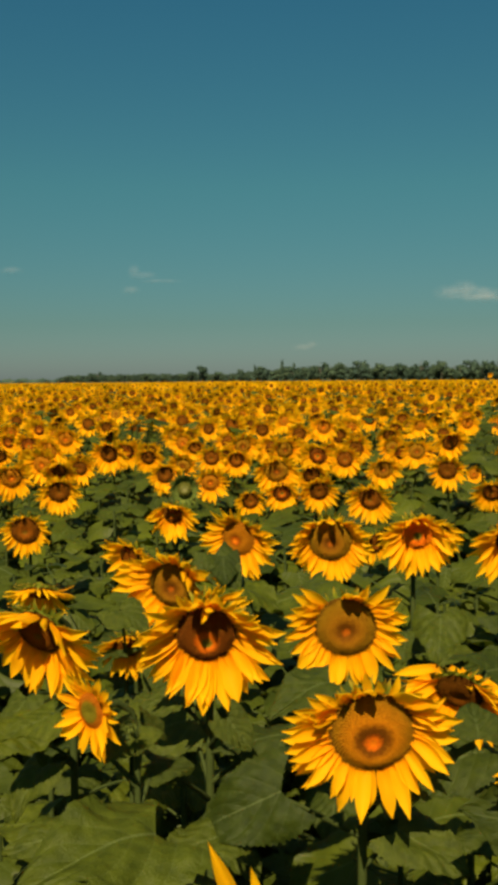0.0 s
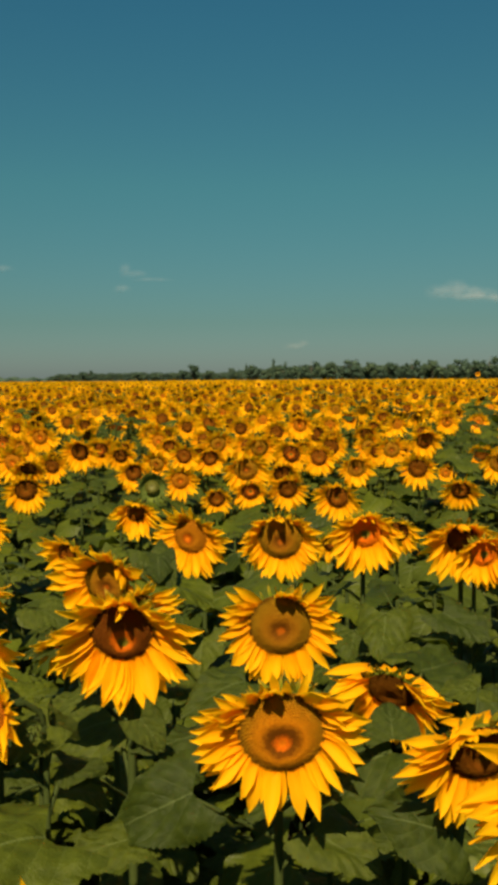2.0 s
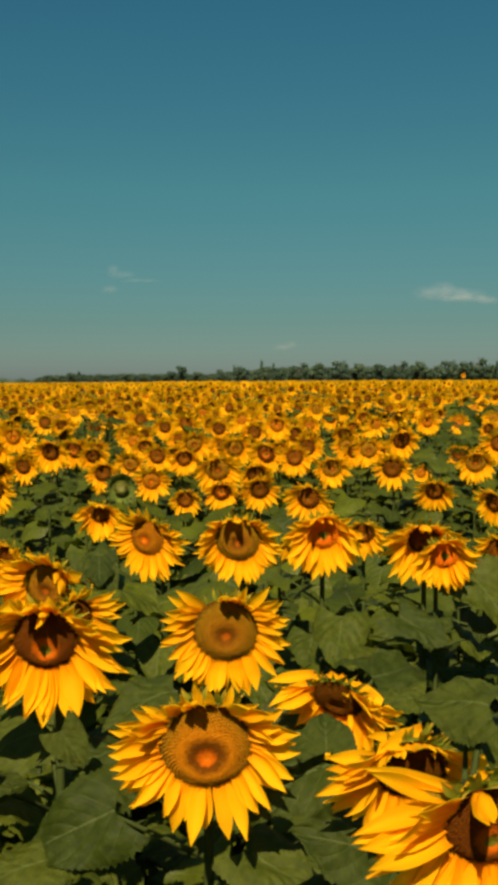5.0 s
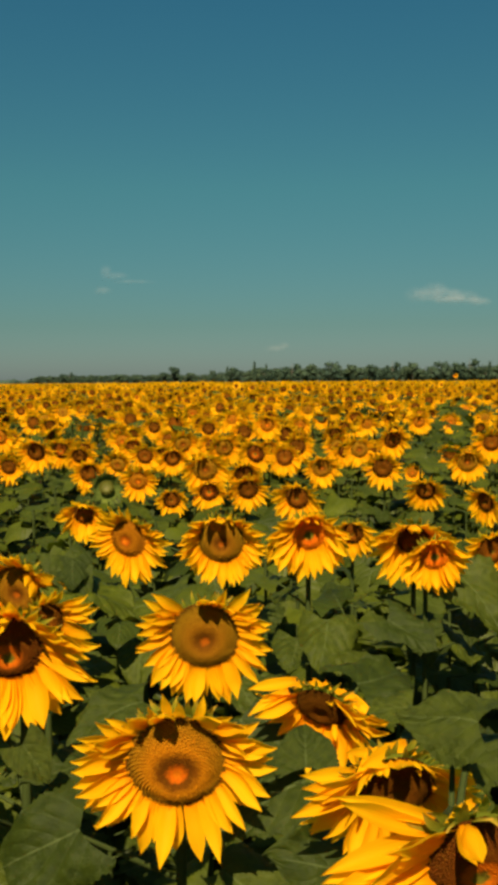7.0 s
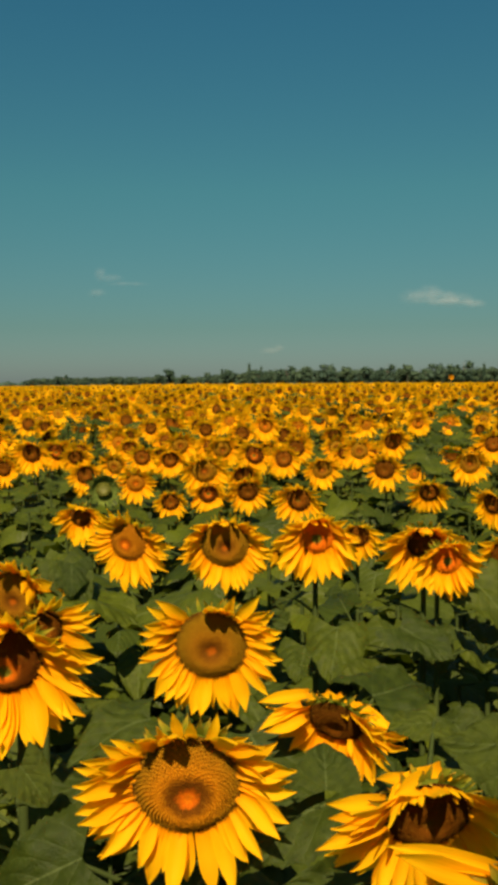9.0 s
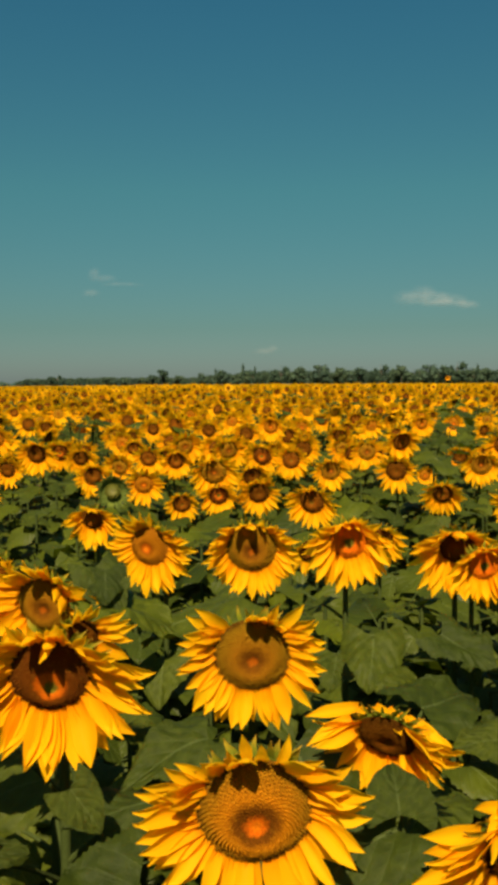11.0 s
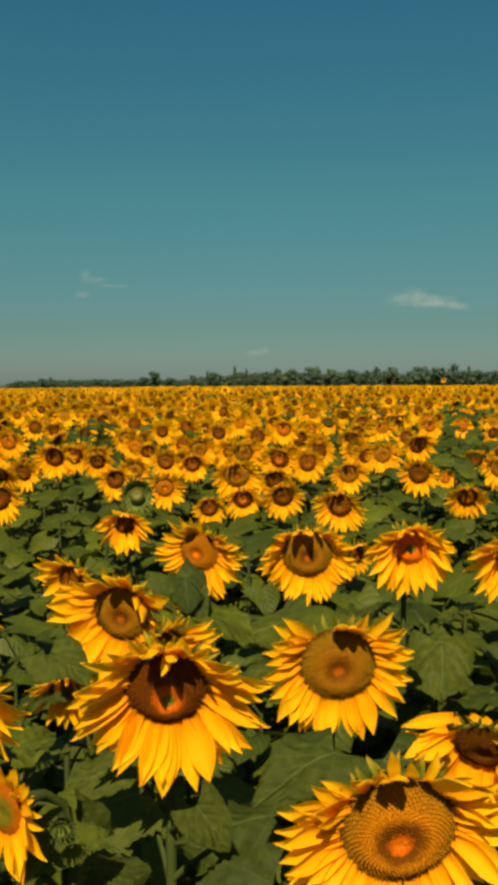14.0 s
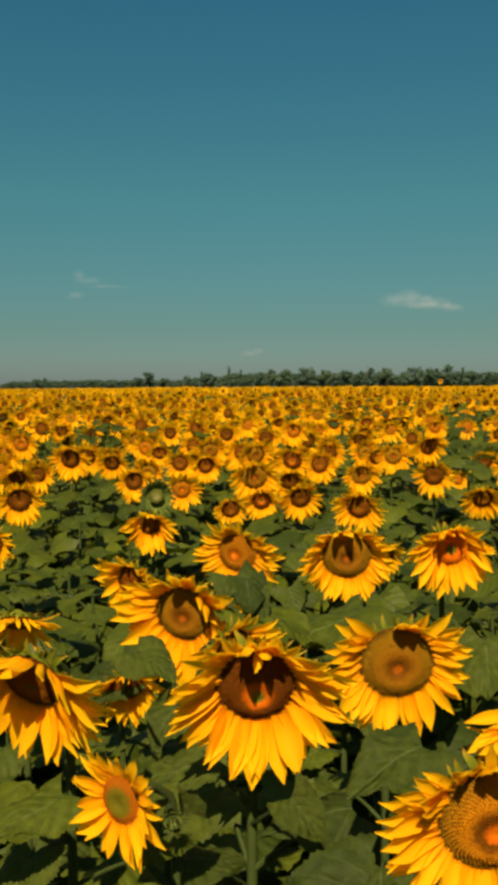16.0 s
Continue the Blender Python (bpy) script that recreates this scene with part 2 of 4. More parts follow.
# ---- mesh helpers ----
def mesh_of(name, verts, tris, uvs, mats, which=None, smooth=True):
    """A mesh of triangles from arrays: places, corners, a uv for each place, and a material for each triangle."""
    verts, tris, uvs = np.asarray(verts, np.float32), np.asarray(tris, np.int32), np.asarray(uvs, np.float32)
    me = bpy.data.meshes.new(name)
    me.vertices.add(len(verts))
    me.vertices.foreach_set("co", verts.ravel())
    me.loops.add(tris.size)
    me.loops.foreach_set("vertex_index", tris.ravel())
    me.polygons.add(len(tris))
    me.polygons.foreach_set("loop_start", np.arange(0, tris.size, 3, dtype=np.int32))
    me.polygons.foreach_set("use_smooth", np.full(len(tris), smooth))
    if which is not None:
        me.polygons.foreach_set("material_index", np.asarray(which, np.int32))
    me.uv_layers.new(name="UVMap").data.foreach_set("uv", uvs[tris.ravel()].ravel())
    for m in mats:
        me.materials.append(m)
    me.update(calc_edges=True)
    return me


def grid_tris(cols, rows):
    """Triangles of a sheet of cols x rows places, row by row."""
    at = np.arange(cols * rows).reshape(rows, cols)
    a, b, c, d = at[:-1, :-1].ravel(), at[:-1, 1:].ravel(), at[1:, 1:].ravel(), at[1:, :-1].ravel()
    return np.concatenate([np.stack([a, b, c], 1), np.stack([a, c, d], 1)])


def join(shapes):
    """Shapes (places, triangles, uvs, material slots) put together."""
    v, t, u, k, n = [], [], [], [], 0
    for verts, tris, uvs, slot in shapes:
        v.append(verts), t.append(tris + n), u.append(uvs), k.append(np.full(len(tris), slot))
        n += len(verts)
    return np.concatenate(v), np.concatenate(t), np.concatenate(u), np.concatenate(k)


def tube(points, radii, sides=8):
    """A tube along points."""
    pts = [Vector(p) for p in points]
    verts, uvs = [], []
    for i, p in enumerate(pts):
        way = (pts[min(i + 1, len(pts) - 1)] - pts[max(i - 1, 0)]).normalized()
        a = way.orthogonal().normalized() if i == 0 else (a - way * a.dot(way)).normalized()
        b = way.cross(a)
        for s in range(sides + 1):
            turn = 2 * math.pi * s / sides
            verts.append(p + radii[i] * (math.cos(turn) * a + math.sin(turn) * b))
            uvs.append((s / sides, i / (len(pts) - 1)))
    return np.array(verts), grid_tris(sides + 1, len(pts)), np.array(uvs), 0


def part(name, me, parent, label="", m=None):
    """One mesh as a part under a thing or a part."""
    ob = new(name, me)
    ob.parent = parent
    if m is not None:
        ob.matrix_basis = m
    return tagged(ob, label=label)


def axes(x, y, z, at, size=1.0):
    m = Matrix((x, y, z)).transposed().to_4x4() @ Matrix.Scale(size, 4)
    m.translation = at
    return m


def rise(y, x=0.0):
    """The field climbs gently ahead of the camera, less so to one side, and sinks again: height of the ground over its level at the start."""
    side = 1.0 + 1.7 * np.minimum(0.0, x / np.maximum(y, 8.0) + 0.03).clip(-0.35, 0.0)
    return 0.38 * side * (1.0 - np.exp(-np.maximum(0.0, y - 6.0) / 24.0)) * np.exp(-np.maximum(0.0, y - 40.0) / 150.0)


# ---- petals, leaves, discs ----
def petal_shape(seed, cols=5, rows=9, slot=0, slim=1.0):
    """A petal of length 1 along y, face up: strap-shaped with a short point, creased and bent."""
    r = random.Random(seed)
    bend, curl, twist, wide, sway = r.uniform(-0.22, 0.24), r.uniform(0.04, 0.14), r.gauss(0, 0.24), r.uniform(0.125, 0.182), r.uniform(-0.17, 0.17)
    blunt, tip = r.uniform(0.42, 0.60), r.uniform(-0.10, 0.14)
    wide *= slim
    verts, uvs = [], []
    for i in range(rows):
        v = 1.0 - (1.0 - i / (rows - 1)) ** 1.25
        half = wide * (0.46 + 0.54 * math.sin(math.pi * min(1.0, v * 0.80 + 0.12)) ** 0.9) * (1.0 - max(0.0, (v - blunt) / (1 - blunt)) ** 1.9) + 0.004
        turn = twist * v
        for j in range(cols):
            s = 2 * j / (cols - 1) - 1
            x, z = half * s, curl * half * 2.6 * s * s - 0.014 * math.cos(3.0 * math.pi * s)
            x, z = x * math.cos(turn) - z * math.sin(turn), x * math.sin(turn) + z * math.cos(turn)
            verts.append((x + sway * v * v, v * (1 - 0.05 * v), z + bend * v * v + tip * max(0.0, v - 0.6) ** 2 * 2.0 + 0.015 * math.sin(9 * v + seed)))
            uvs.append((j / (cols - 1), v))
    return np.array(verts), grid_tris(cols, rows), np.array(uvs), slot


def bract_shape(seed, cols=3, rows=5, slot=0):
    """A green pointed bract of length 1 along y."""
    r = random.Random(seed)
    bend = r.uniform(-0.1, 0.45)
    verts, uvs = [], []
    for i in range(rows):
        v = i / (rows - 1)
        half = 0.125 * (1 - v) ** 0.75 * (0.75 + 0.5 * math.sin(math.pi * v)) + 0.003
        for j in range(cols):
            s = 2 * j / (cols - 1) - 1
            verts.append((half * s + 0.05 * math.sin(4 * v + seed), v, bend * v * v + 0.05 * s * s))
            uvs.append((j / (cols - 1), v))
    return np.array(verts), grid_tris(cols, rows), np.array(uvs), slot


def leaf_shape(seed, cols=9, rows=43, slot=0):
    """A heart-shaped toothed leaf of length 1 along y, face up, drooping to its tip."""
    r = random.Random(seed)
    droop, fold, side = r.uniform(0.0, 0.34), r.uniform(0.05, 0.45), r.uniform(-0.18, 0.18)
    p1, p2, broad = r.uniform(0, 6), r.uniform(0, 6), r.uniform(0.50, 0.62)
    verts, uvs = [], []
    for i in range(rows):
        v = i / (rows - 1)
        half = broad * (math.sin(math.pi * (0.10 + 0.90 * v) ** 0.60)) ** 0.68 * (1 - 0.22 * v) if v < 1 else 0.0
        tooth = 1.0 + (1 if i % 2 else -1) * r.uniform(0.005, 0.045) * (rows > 10)
        for j in range(cols):
            s = 2 * j / (cols - 1) - 1
            w = half * (tooth if abs(s) == 1 else 1.0)
            lobe = -0.26 * (1 - v) ** 3 * abs(s) ** 1.3
            ripple = 0.065 * abs(s) ** 1.5 * math.sin(9.0 * v + p1 + (2.0 if s > 0 else 0.0)) + 0.03 * math.sin(5 * s + 6 * v + p2) + 0.022 * abs(s) * math.sin(31.0 * v - 9.0 * abs(s))
            verts.append((w * s + side * v * v, v + lobe, fold * abs(w * s) - droop * v * v - 0.75 * (w * s) ** 2 + ripple))
            uvs.append((j / (cols - 1), v))
    return np.array(verts), grid_tris(cols, rows), np.array(uvs), slot


def disc_shape(florets, slot=0, rings=9, sides=28, heart=(0.0, 0.0)):
    """A seed disc of radius 1, face up: a dome with a raised ring and a sunken heart set off its middle, and florets in spirals."""
    def dome(q):
        return 0.24 * (1 - q * q) + 0.06 * math.exp(-((q - 0.55) / 0.22) ** 2) - 0.11 * math.exp(-(q / 0.24) ** 2)

    def place(q, a):
        k = (1 - q) ** 1.2
        return Vector((q * math.cos(a) + heart[0] * k, q * math.sin(a) + heart[1] * k, 0))

    verts, uvs = [], []
    for i in range(rings + 2):
        q = min(1.0, i / rings)
        for s in range(sides + 1):
            p = place(q, 2 * math.pi * s / sides) * (1.0 if i <= rings else 0.93)
            verts.append((p.x, p.y, dome(q) if i <= rings else -0.16))
            uvs.append((q, s / sides))
    shapes = [(np.array(verts), grid_tris(sides + 1, rings + 2)[:, ::-1], np.array(uvs), slot)]
    r = random.Random(3)
    tips = np.array([(0, 1, 2), (0, 2, 3), (0, 3, 4), (0, 4, 1)])
    for i in range(florets):
        q, a = 0.985 * math.sqrt((i + 0.5) / florets), i * 2.39996
        size, high = 1.09 / math.sqrt(florets), (0.050 if q > 0.62 else 0.030 if q > 0.2 else 0.018) * r.uniform(0.5, 1.5)
        c, d = Vector((math.cos(a), math.sin(a), 0)), Vector((-math.sin(a), math.cos(a), 0))
        base = place(q, a)
        ring = [(base + size * w, min(1.0, max(0.0, q + size * k))) for w, k in ((c, 1), (d, 0), (-c, -1), (-d, 0))]
        pts = [base + 0.012 * c + Vector((0, 0, dome(q) + high))] + [p + Vector((0, 0, dome(e) - 0.01)) for p, e in ring]
        shapes.append((np.array(pts), tips, np.array([(q, a % 1)] + [(min(1.0, q + 0.03), a % 1)] * 4), slot))
    return join(shapes)


def moved(shape, m, slot=None):
    verts, tris, uvs, k = shape
    m = np.array(m)
    return verts @ m[:3, :3].T + m[:3, 3], tris, uvs, k if slot is None else slot


def petal_seat(turn, length, lift, out, deep, sag=0.0):
    """Where a petal sits on a head: at an angle round its rim, lifted off its plane and sagging down."""
    rim_way, z = Vector((math.cos(turn), math.sin(turn), 0)), Vector((0, 0, 1))
    turn -= sag * math.cos(turn)
    d = Vector((math.cos(turn), math.sin(turn), 0))
    y = (d * math.cos(lift) + z * math.sin(lift)).normalized()
    up = (z * math.cos(lift) - d * math.sin(lift)).normalized()
    return axes(y.cross(up), y, up, rim_way * out + z * deep, length)


def petal_ring(r, rim, reach, count=44, droop=1.0, down=12.0, gap=0.0):
    """Poses of the petals of one head: an outer and an inner row; the upper ones tip over the face, the lower ones hang."""
    seats = []
    for i in range(count):
        inner = i % 3 == 2
        turn = 2 * math.pi * (i + r.uniform(-0.3, 0.3)) / count
        high = math.sin(turn)
        if high > 0.72 and r.random() < gap:
            continue
        stray = r.gauss(0, 7) if r.random() > 0.2 else r.uniform(-26, 26)
        lift = radians(7 + (7 if inner else 0) + droop * 45 * max(0.0, high) ** 0.9 + 0.6 * down * max(0.0, -high) + stray * (1 - 0.5 * max(0.0, high)))
        length = (reach - rim) * r.uniform(0.76, 1.12) * (0.88 if inner else 1.0) * (1.0 - 0.10 * high)
        seats.append(petal_seat(turn + r.uniform(-0.12, 0.12), length * 1.06, lift, rim * 0.95, 0.004 if inner else -0.004, 0.38 * droop))
    return seats


PETALS = [mesh_of("petal", *petal_shape(s)[:3], [PETAL]) for s in range(10)]
GREENS = [mesh_of("bract", *bract_shape(s)[:3], [BUD]) for s in range(5)]
DARK_GREENS = [mesh_of("bract", *bract_shape(s)[:3], [STEM]) for s in range(5)]
BRACTS = [mesh_of("bract", *bract_shape(s)[:3], [BRACT]) for s in range(5)]
LEAVES = [mesh_of("leaf", *leaf_shape(s)[:3], [LEAF]) for s in range(8)]
SMALL_LEAVES = [mesh_of("leaf", *leaf_shape(40 + s, 5, 8)[:3], [LEAF]) for s in range(6)]
# dark: heart set low to bring its painted sunlit orange to the bottom
HEARTS = {"gold": (0.04, -0.24), "olive": (0.02, -0.15), "orange": (-0.18, -0.10), "dark": (0.06, -0.34), "ember": (0.02, -0.12)}
ROUGH_DISC = disc_shape(60, 0, 4, 16)
DISCS = {k: mesh_of("disc", *disc_shape(900, heart=HEARTS.get(k, (0.0, -0.1)))[:3], [m], None, False) for k, m in DISC.items()}
FAR_DISCS = {k: mesh_of("disc", *ROUGH_DISC[:3], [m], None, False) for k, m in DISC.items()}


def ring_mesh(seed):
    r = random.Random(seed)
    shapes = [moved(petal_shape(r.randrange(30), 3, 6, 0, 0.80), m) for m in petal_ring(r, 0.43, 1.0, 60, r.uniform(0.45, 1.25), 18, 0.1)]
    return mesh_of("petals", *join(shapes)[:3], [PETAL])


def cup_shape():
    """The green back of a head, radius 1: a bowl that runs into the neck."""
    verts, uvs = [], []
    for i, (q, z) in enumerate(((0.97, 0.0), (0.98, -0.12), (0.88, -0.27), (0.62, -0.40), (0.30, -0.50), (0.16, -0.62))):
        for s in range(19):
            a = 2 * math.pi * s / 18
            verts.append((q * math.cos(a), q * math.sin(a), z))
            uvs.append((s / 18, 0.5 * i / 5))
    return np.array(verts), grid_tris(19, 6), np.array(uvs), 0


RINGS = [ring_mesh(s) for s in range(9)]
GREEN_CUP = mesh_of("flower_head", *cup_shape()[:3], [BUD])
CUP = mesh_of("flower_head", *cup_shape()[:3], [BRACT])


# ---- sunflowers ----
def facing(turn, down):
    """Right, up and normal of a head that faces the camera's side, turned to +x and bowed by degrees."""
    a, b = radians(turn), radians(down)
    n = Vector((math.sin(a) * math.cos(b), -math.cos(a) * math.cos(b), -math.sin(b)))
    up = (Vector((0, 0, 1)) - n * n.z).normalized()
    return up.cross(n), up, n


def stem_points(centre, n, rim):
    """From the ground up and over to the back of the head."""
    back = Vector(centre) - n * rim * 0.55
    flat = Vector((n.x, n.y, 0)).normalized()
    top = back - flat * 0.085 - Vector((0, 0, 0.02))
    foot = Vector((top.x, top.y, 0))
    pts = [foot.lerp(Vector((top.x, top.y, top.z - 0.13)), q) for q in (0, 0.25, 0.5, 0.75, 0.9, 1.0)]
    pts += [top + Vector((0, 0, -0.06)), top + flat * 0.012 + Vector((0, 0, -0.008)), top + flat * 0.045 + Vector((0, 0, 0.016)), back - n * 0.012]
    return pts


def leaf_pose(base, way, tilt, length, roll=0.0):
    """A leaf from its base along the level direction way (degrees from +x), its tip sunk by tilt degrees."""
    a, b = radians(way), radians(tilt)
    y = Vector((math.cos(a) * math.cos(b), math.sin(a) * math.cos(b), -math.sin(b)))
    x = y.cross(Vector((0, 0, 1))).normalized()
    x = Matrix.Rotation(radians(roll), 3, y) @ x
    up = (x.cross(y) + 0.38 * sun_way).normalized()
    y = (y - up * y.dot(up)).normalized()
    return axes(y.cross(up), y, up, base, length)


def add_leaf(plant, me, start, m):
    """A leaf and its stalk; start is where the stalk leaves the stem. Both in the plant's own space."""
    leaf = part("leaf", me, plant, "", m)
    inv = m.inverted()
    a, b = inv @ Vector(start), Vector((0, 0.06, 0.0))
    mid = (a + b) / 2 + Vector((0, 0, 0.12 * (a - b).length))
    pts = [a.lerp(mid, q).lerp(mid.lerp(b, q), q) for q in (0, 0.25, 0.5, 0.75, 1.0)]
    thick = 0.0042 / m.to_scale().x
    part("petiole", mesh_of("petiole", *tube(pts, [thick * 1.3, thick, thick, thick * 0.9, thick * 0.6], 6)[:3], [STEM]), leaf)
    return leaf


SEED = [100]


def sunflower(x, y, z, reach=0.14, rim=0.07, turn=0.0, down=14.0, disc="gold", droop=1.0, petals=34, leaves=11, low=0.55, first=0.10, label="", seed=0, gap=0.35, broad=1.0):
    """A near sunflower with every petal, bract and leaf; x, y, z is the middle of its face."""
    SEED[0] += 1
    r = random.Random(SEED[0] + seed)
    plant = tagged(new("sunflower"), label or "tall sunflower with golden petals and a brown disc", "sunflower", "sunflowers in the field")
    right, up, n = facing(turn, down)
    pts = stem_points((x, y, z), n, rim)
    foot = pts[0].copy()
    plant.location = foot
    part("stem", mesh_of("stem", *tube([p - foot for p in pts], [q * min(1.0, 0.35 + reach * 4.5) for q in (0.011, 0.011, 0.010, 0.009, 0.0085, 0.008, 0.008, 0.008, 0.009, 0.013)], 9)[:3], [STEM]), plant)
    head = part("flower_head", CUP, plant, "", axes(right, up, n, Vector((x, y, z)) - foot, rim))
    part("disc", DISCS[disc], head, "", Matrix.Diagonal((1, 1, 0.9, 1)))
    for m in petal_ring(r, 1.0, reach / rim, round(petals * 1.42), droop, down, gap):
        part("petal", r.choice(PETALS), head, "", m @ Matrix.Diagonal((broad * r.uniform(0.85, 1.15), 1, r.uniform(0.7, 1.3), 1)))
    for i in range(36):
        inner = i % 2
        a = 2 * math.pi * (i + r.uniform(-0.4, 0.4)) / 36
        lift = radians((-22 if inner else -8) + (16 if inner else 22) * max(0.0, math.sin(a)) + r.uniform(-16, 16))
        seat = petal_seat(a, r.uniform(0.6, 1.0) * min(0.040 / rim, 0.68), lift, 0.80 if inner else 0.94, -0.30 if inner else -0.14)
        part("bract", r.choice(BRACTS), head, "", seat @ Matrix.Diagonal((r.uniform(1.1, 1.7), 1, 1, 1)))
    way = r.uniform(0, 360)
    top = pts[5].z
    for i in range(leaves):
        h = top - first - (top - low) * i / max(1, leaves - 1) * r.uniform(0.92, 1.0)
        way += 137.5 + r.uniform(-15, 15)
        start = foot.lerp(pts[5], h / top) - foot
        size = r.uniform(0.095, 0.150) + 0.03 * (i / leaves)
        stalk = r.uniform(0.07, 0.13)
        a = radians(way)
        base = start + Vector((math.cos(a) * stalk, math.sin(a) * stalk, 0.03))
        add_leaf(plant, r.choice(LEAVES), start, leaf_pose(base, way + r.uniform(-10, 10), r.uniform(-8, 30), size, r.uniform(-18, 18)))
    return plant


def flap(plant, turn, length, lift, shape=0):
    """One more petal, folded over the face of a near head."""
    head = next(o for o in plant.children if o.name.startswith("flower_head"))
    part("petal", PETALS[shape], head, "", petal_seat(radians(turn), length, radians(lift), 0.97, 0.02))


def petal_between(plant, base, tip, shape=0, broad=0.8):
    """One more petal of a near head, from its base to its tip, its face to the light."""
    head = next(o for o in plant.children if o.name.startswith("flower_head"))
    base, tip = Vector(base), Vector(tip)
    y = (tip - base).normalized()
    up = Vector((0, -0.5, 0.2)) + 0.5 * sun_way
    up = (up - y * up.dot(y)).normalized()
    m = axes(y.cross(up), y, up, base - plant.location, (tip - base).length * 1.04) @ Matrix.Diagonal((broad, 1, 1, 1))
    part("petal", PETALS[shape], head, "", head.matrix_basis.inverted() @ m)


def bract_fan(plant, turns, length, lift):
    """A few long bracts standing up from the rim of a near head."""
    head = next(o for o in plant.children if o.name.startswith("flower_head"))
    for i, turn in enumerate(turns):
        part("bract", BRACTS[i % 5], head, "", petal_seat(radians(turn), length * (1.0 - 0.12 * (i % 3)), radians(lift + 9 * (i % 4) - 14), 0.96, -0.06) @ Matrix.Diagonal((1.5, 1, 1, 1)))


def leaf_between(plant, base, tip, shape=0, broad=0.88, face=None, drop=0.05):
    """A leaf of a plant from its base to its tip, its face to the light."""
    base, tip = Vector(base), Vector(tip)
    y = (tip - base).normalized()
    up = Vector(face or (0, 0, 0.55)) + 0.7 * sun_way
    up = (up - y * up.dot(y)).normalized()
    m = axes(y.cross(up), y, up, base - plant.location, (tip - base).length) @ Matrix.Diagonal((broad, 1, 1, 1))
    start = Vector((0, 0, max(0.3, m.translation.z - drop - 0.4 * math.hypot(m.translation.x, m.translation.y))))
    return add_leaf(plant, LEAVES[shape], start, m)


def big_leaf(plant, x, y, z, length, way, tilt, roll=0.0, shape=0):
    """A leaf of a plant with its middle at x, y, z."""
    foot = plant.location
    m = leaf_pose(Vector((0, 0, 0)), way, tilt, length, roll)
    m.translation = Vector((x, y, z)) - foot - m.to_3x3() @ Vector((0, 0.45, 0))
    start = Vector((0, 0, max(0.3, m.translation.z - 0.05 - 0.4 * math.hypot(m.translation.x, m.translation.y))))
    return add_leaf(plant, LEAVES[shape], start, m)


FAR_STEM = mesh_of("stem", *tube([(0, 0, 0), (0, 0, 0.5), (0, 0, 0.9), (0, -0.02, 0.985), (0, -0.06, 1.0)], [0.010, 0.009, 0.008, 0.008, 0.010], 6)[:3], [STEM])


def far_sunflower(x, y, z=1.5, reach=0.135, turn=0.0, down=16.0, disc="plain", leaves=9, label=""):
    """A sunflower farther off: its petals are one ring."""
    SEED[0] += 1
    r = random.Random(SEED[0])
    plant = tagged(new("sunflower"), label or "sunflower in full bloom with yellow petals and brown disc", "sunflower", "sunflowers in the field")
    right, up, n = facing(turn + r.uniform(-12, 12), down + r.uniform(-6, 6))
    flat = Vector((n.x, n.y, 0)).normalized()
    foot = Vector((x, y, float(rise(y, x)) - 0.02)) - flat * 0.10
    plant.location = foot
    reach *= 1.12
    # most plain discs take the brown with petal shade mixed in
    if disc == "plain" and r.random() < 0.75:
        disc = "deep"
    rim = reach * r.uniform(0.41, 0.50)
    part("stem", FAR_STEM, plant, "", Matrix.Rotation(math.atan2(flat.x, -flat.y), 4, "Z") @ Matrix.Diagonal((1, 1, z - foot.z - 0.01, 1)))
    head = part("flower_head", CUP, plant, "", axes(right, up, n, Vector((x, y, z)) - foot, rim))
    part("disc", FAR_DISCS[disc], head, "", Matrix.Identity(4))
    part("petals", r.choice(RINGS), head, "", Matrix.Rotation(r.uniform(-0.15, 0.15), 4, "Z") @ Matrix.Scale(reach / rim, 4))
    way = r.uniform(0, 360)
    for i in range(leaves):
        way += 137.5
        h, a = z - foot.z - 0.15 - 0.62 * i / leaves, radians(way)
        start = Vector((0, 0, h))
        stalk = r.uniform(0.05, 0.10)
        leaf_m = leaf_pose(start + Vector((math.cos(a) * stalk, math.sin(a) * stalk, 0.02)), way, r.uniform(-12, 40), r.uniform(0.10, 0.16), r.uniform(-25, 25))
        add_leaf(plant, r.choice(SMALL_LEAVES), start, leaf_m)
    return plant


# ---- ground, woods, clouds ----
def ground():
    s = np.concatenate([-np.geomspace(4500, 2, 26), np.linspace(-1, 1, 5), np.geomspace(2, 4500, 26)])
    gx, gy = np.meshgrid(s, s)
    z = np.array([0.03 * noise.noise((x * 0.9, y * 0.9, 0)) if abs(x) + abs(y) < 60 else 0.0 for x, y in zip(gx.ravel(), gy.ravel())])
    verts = np.stack([gx.ravel(), gy.ravel(), z - 0.03 + rise(gy.ravel(), gx.ravel())], 1)
    me = mesh_of("ground", verts, grid_tris(len(s), len(s)), verts[:, :2] * 0.1, [SOIL])
    tagged(new("ground", me), "dark dry field soil under the sunflowers", "ground", kind="structure")


ground()


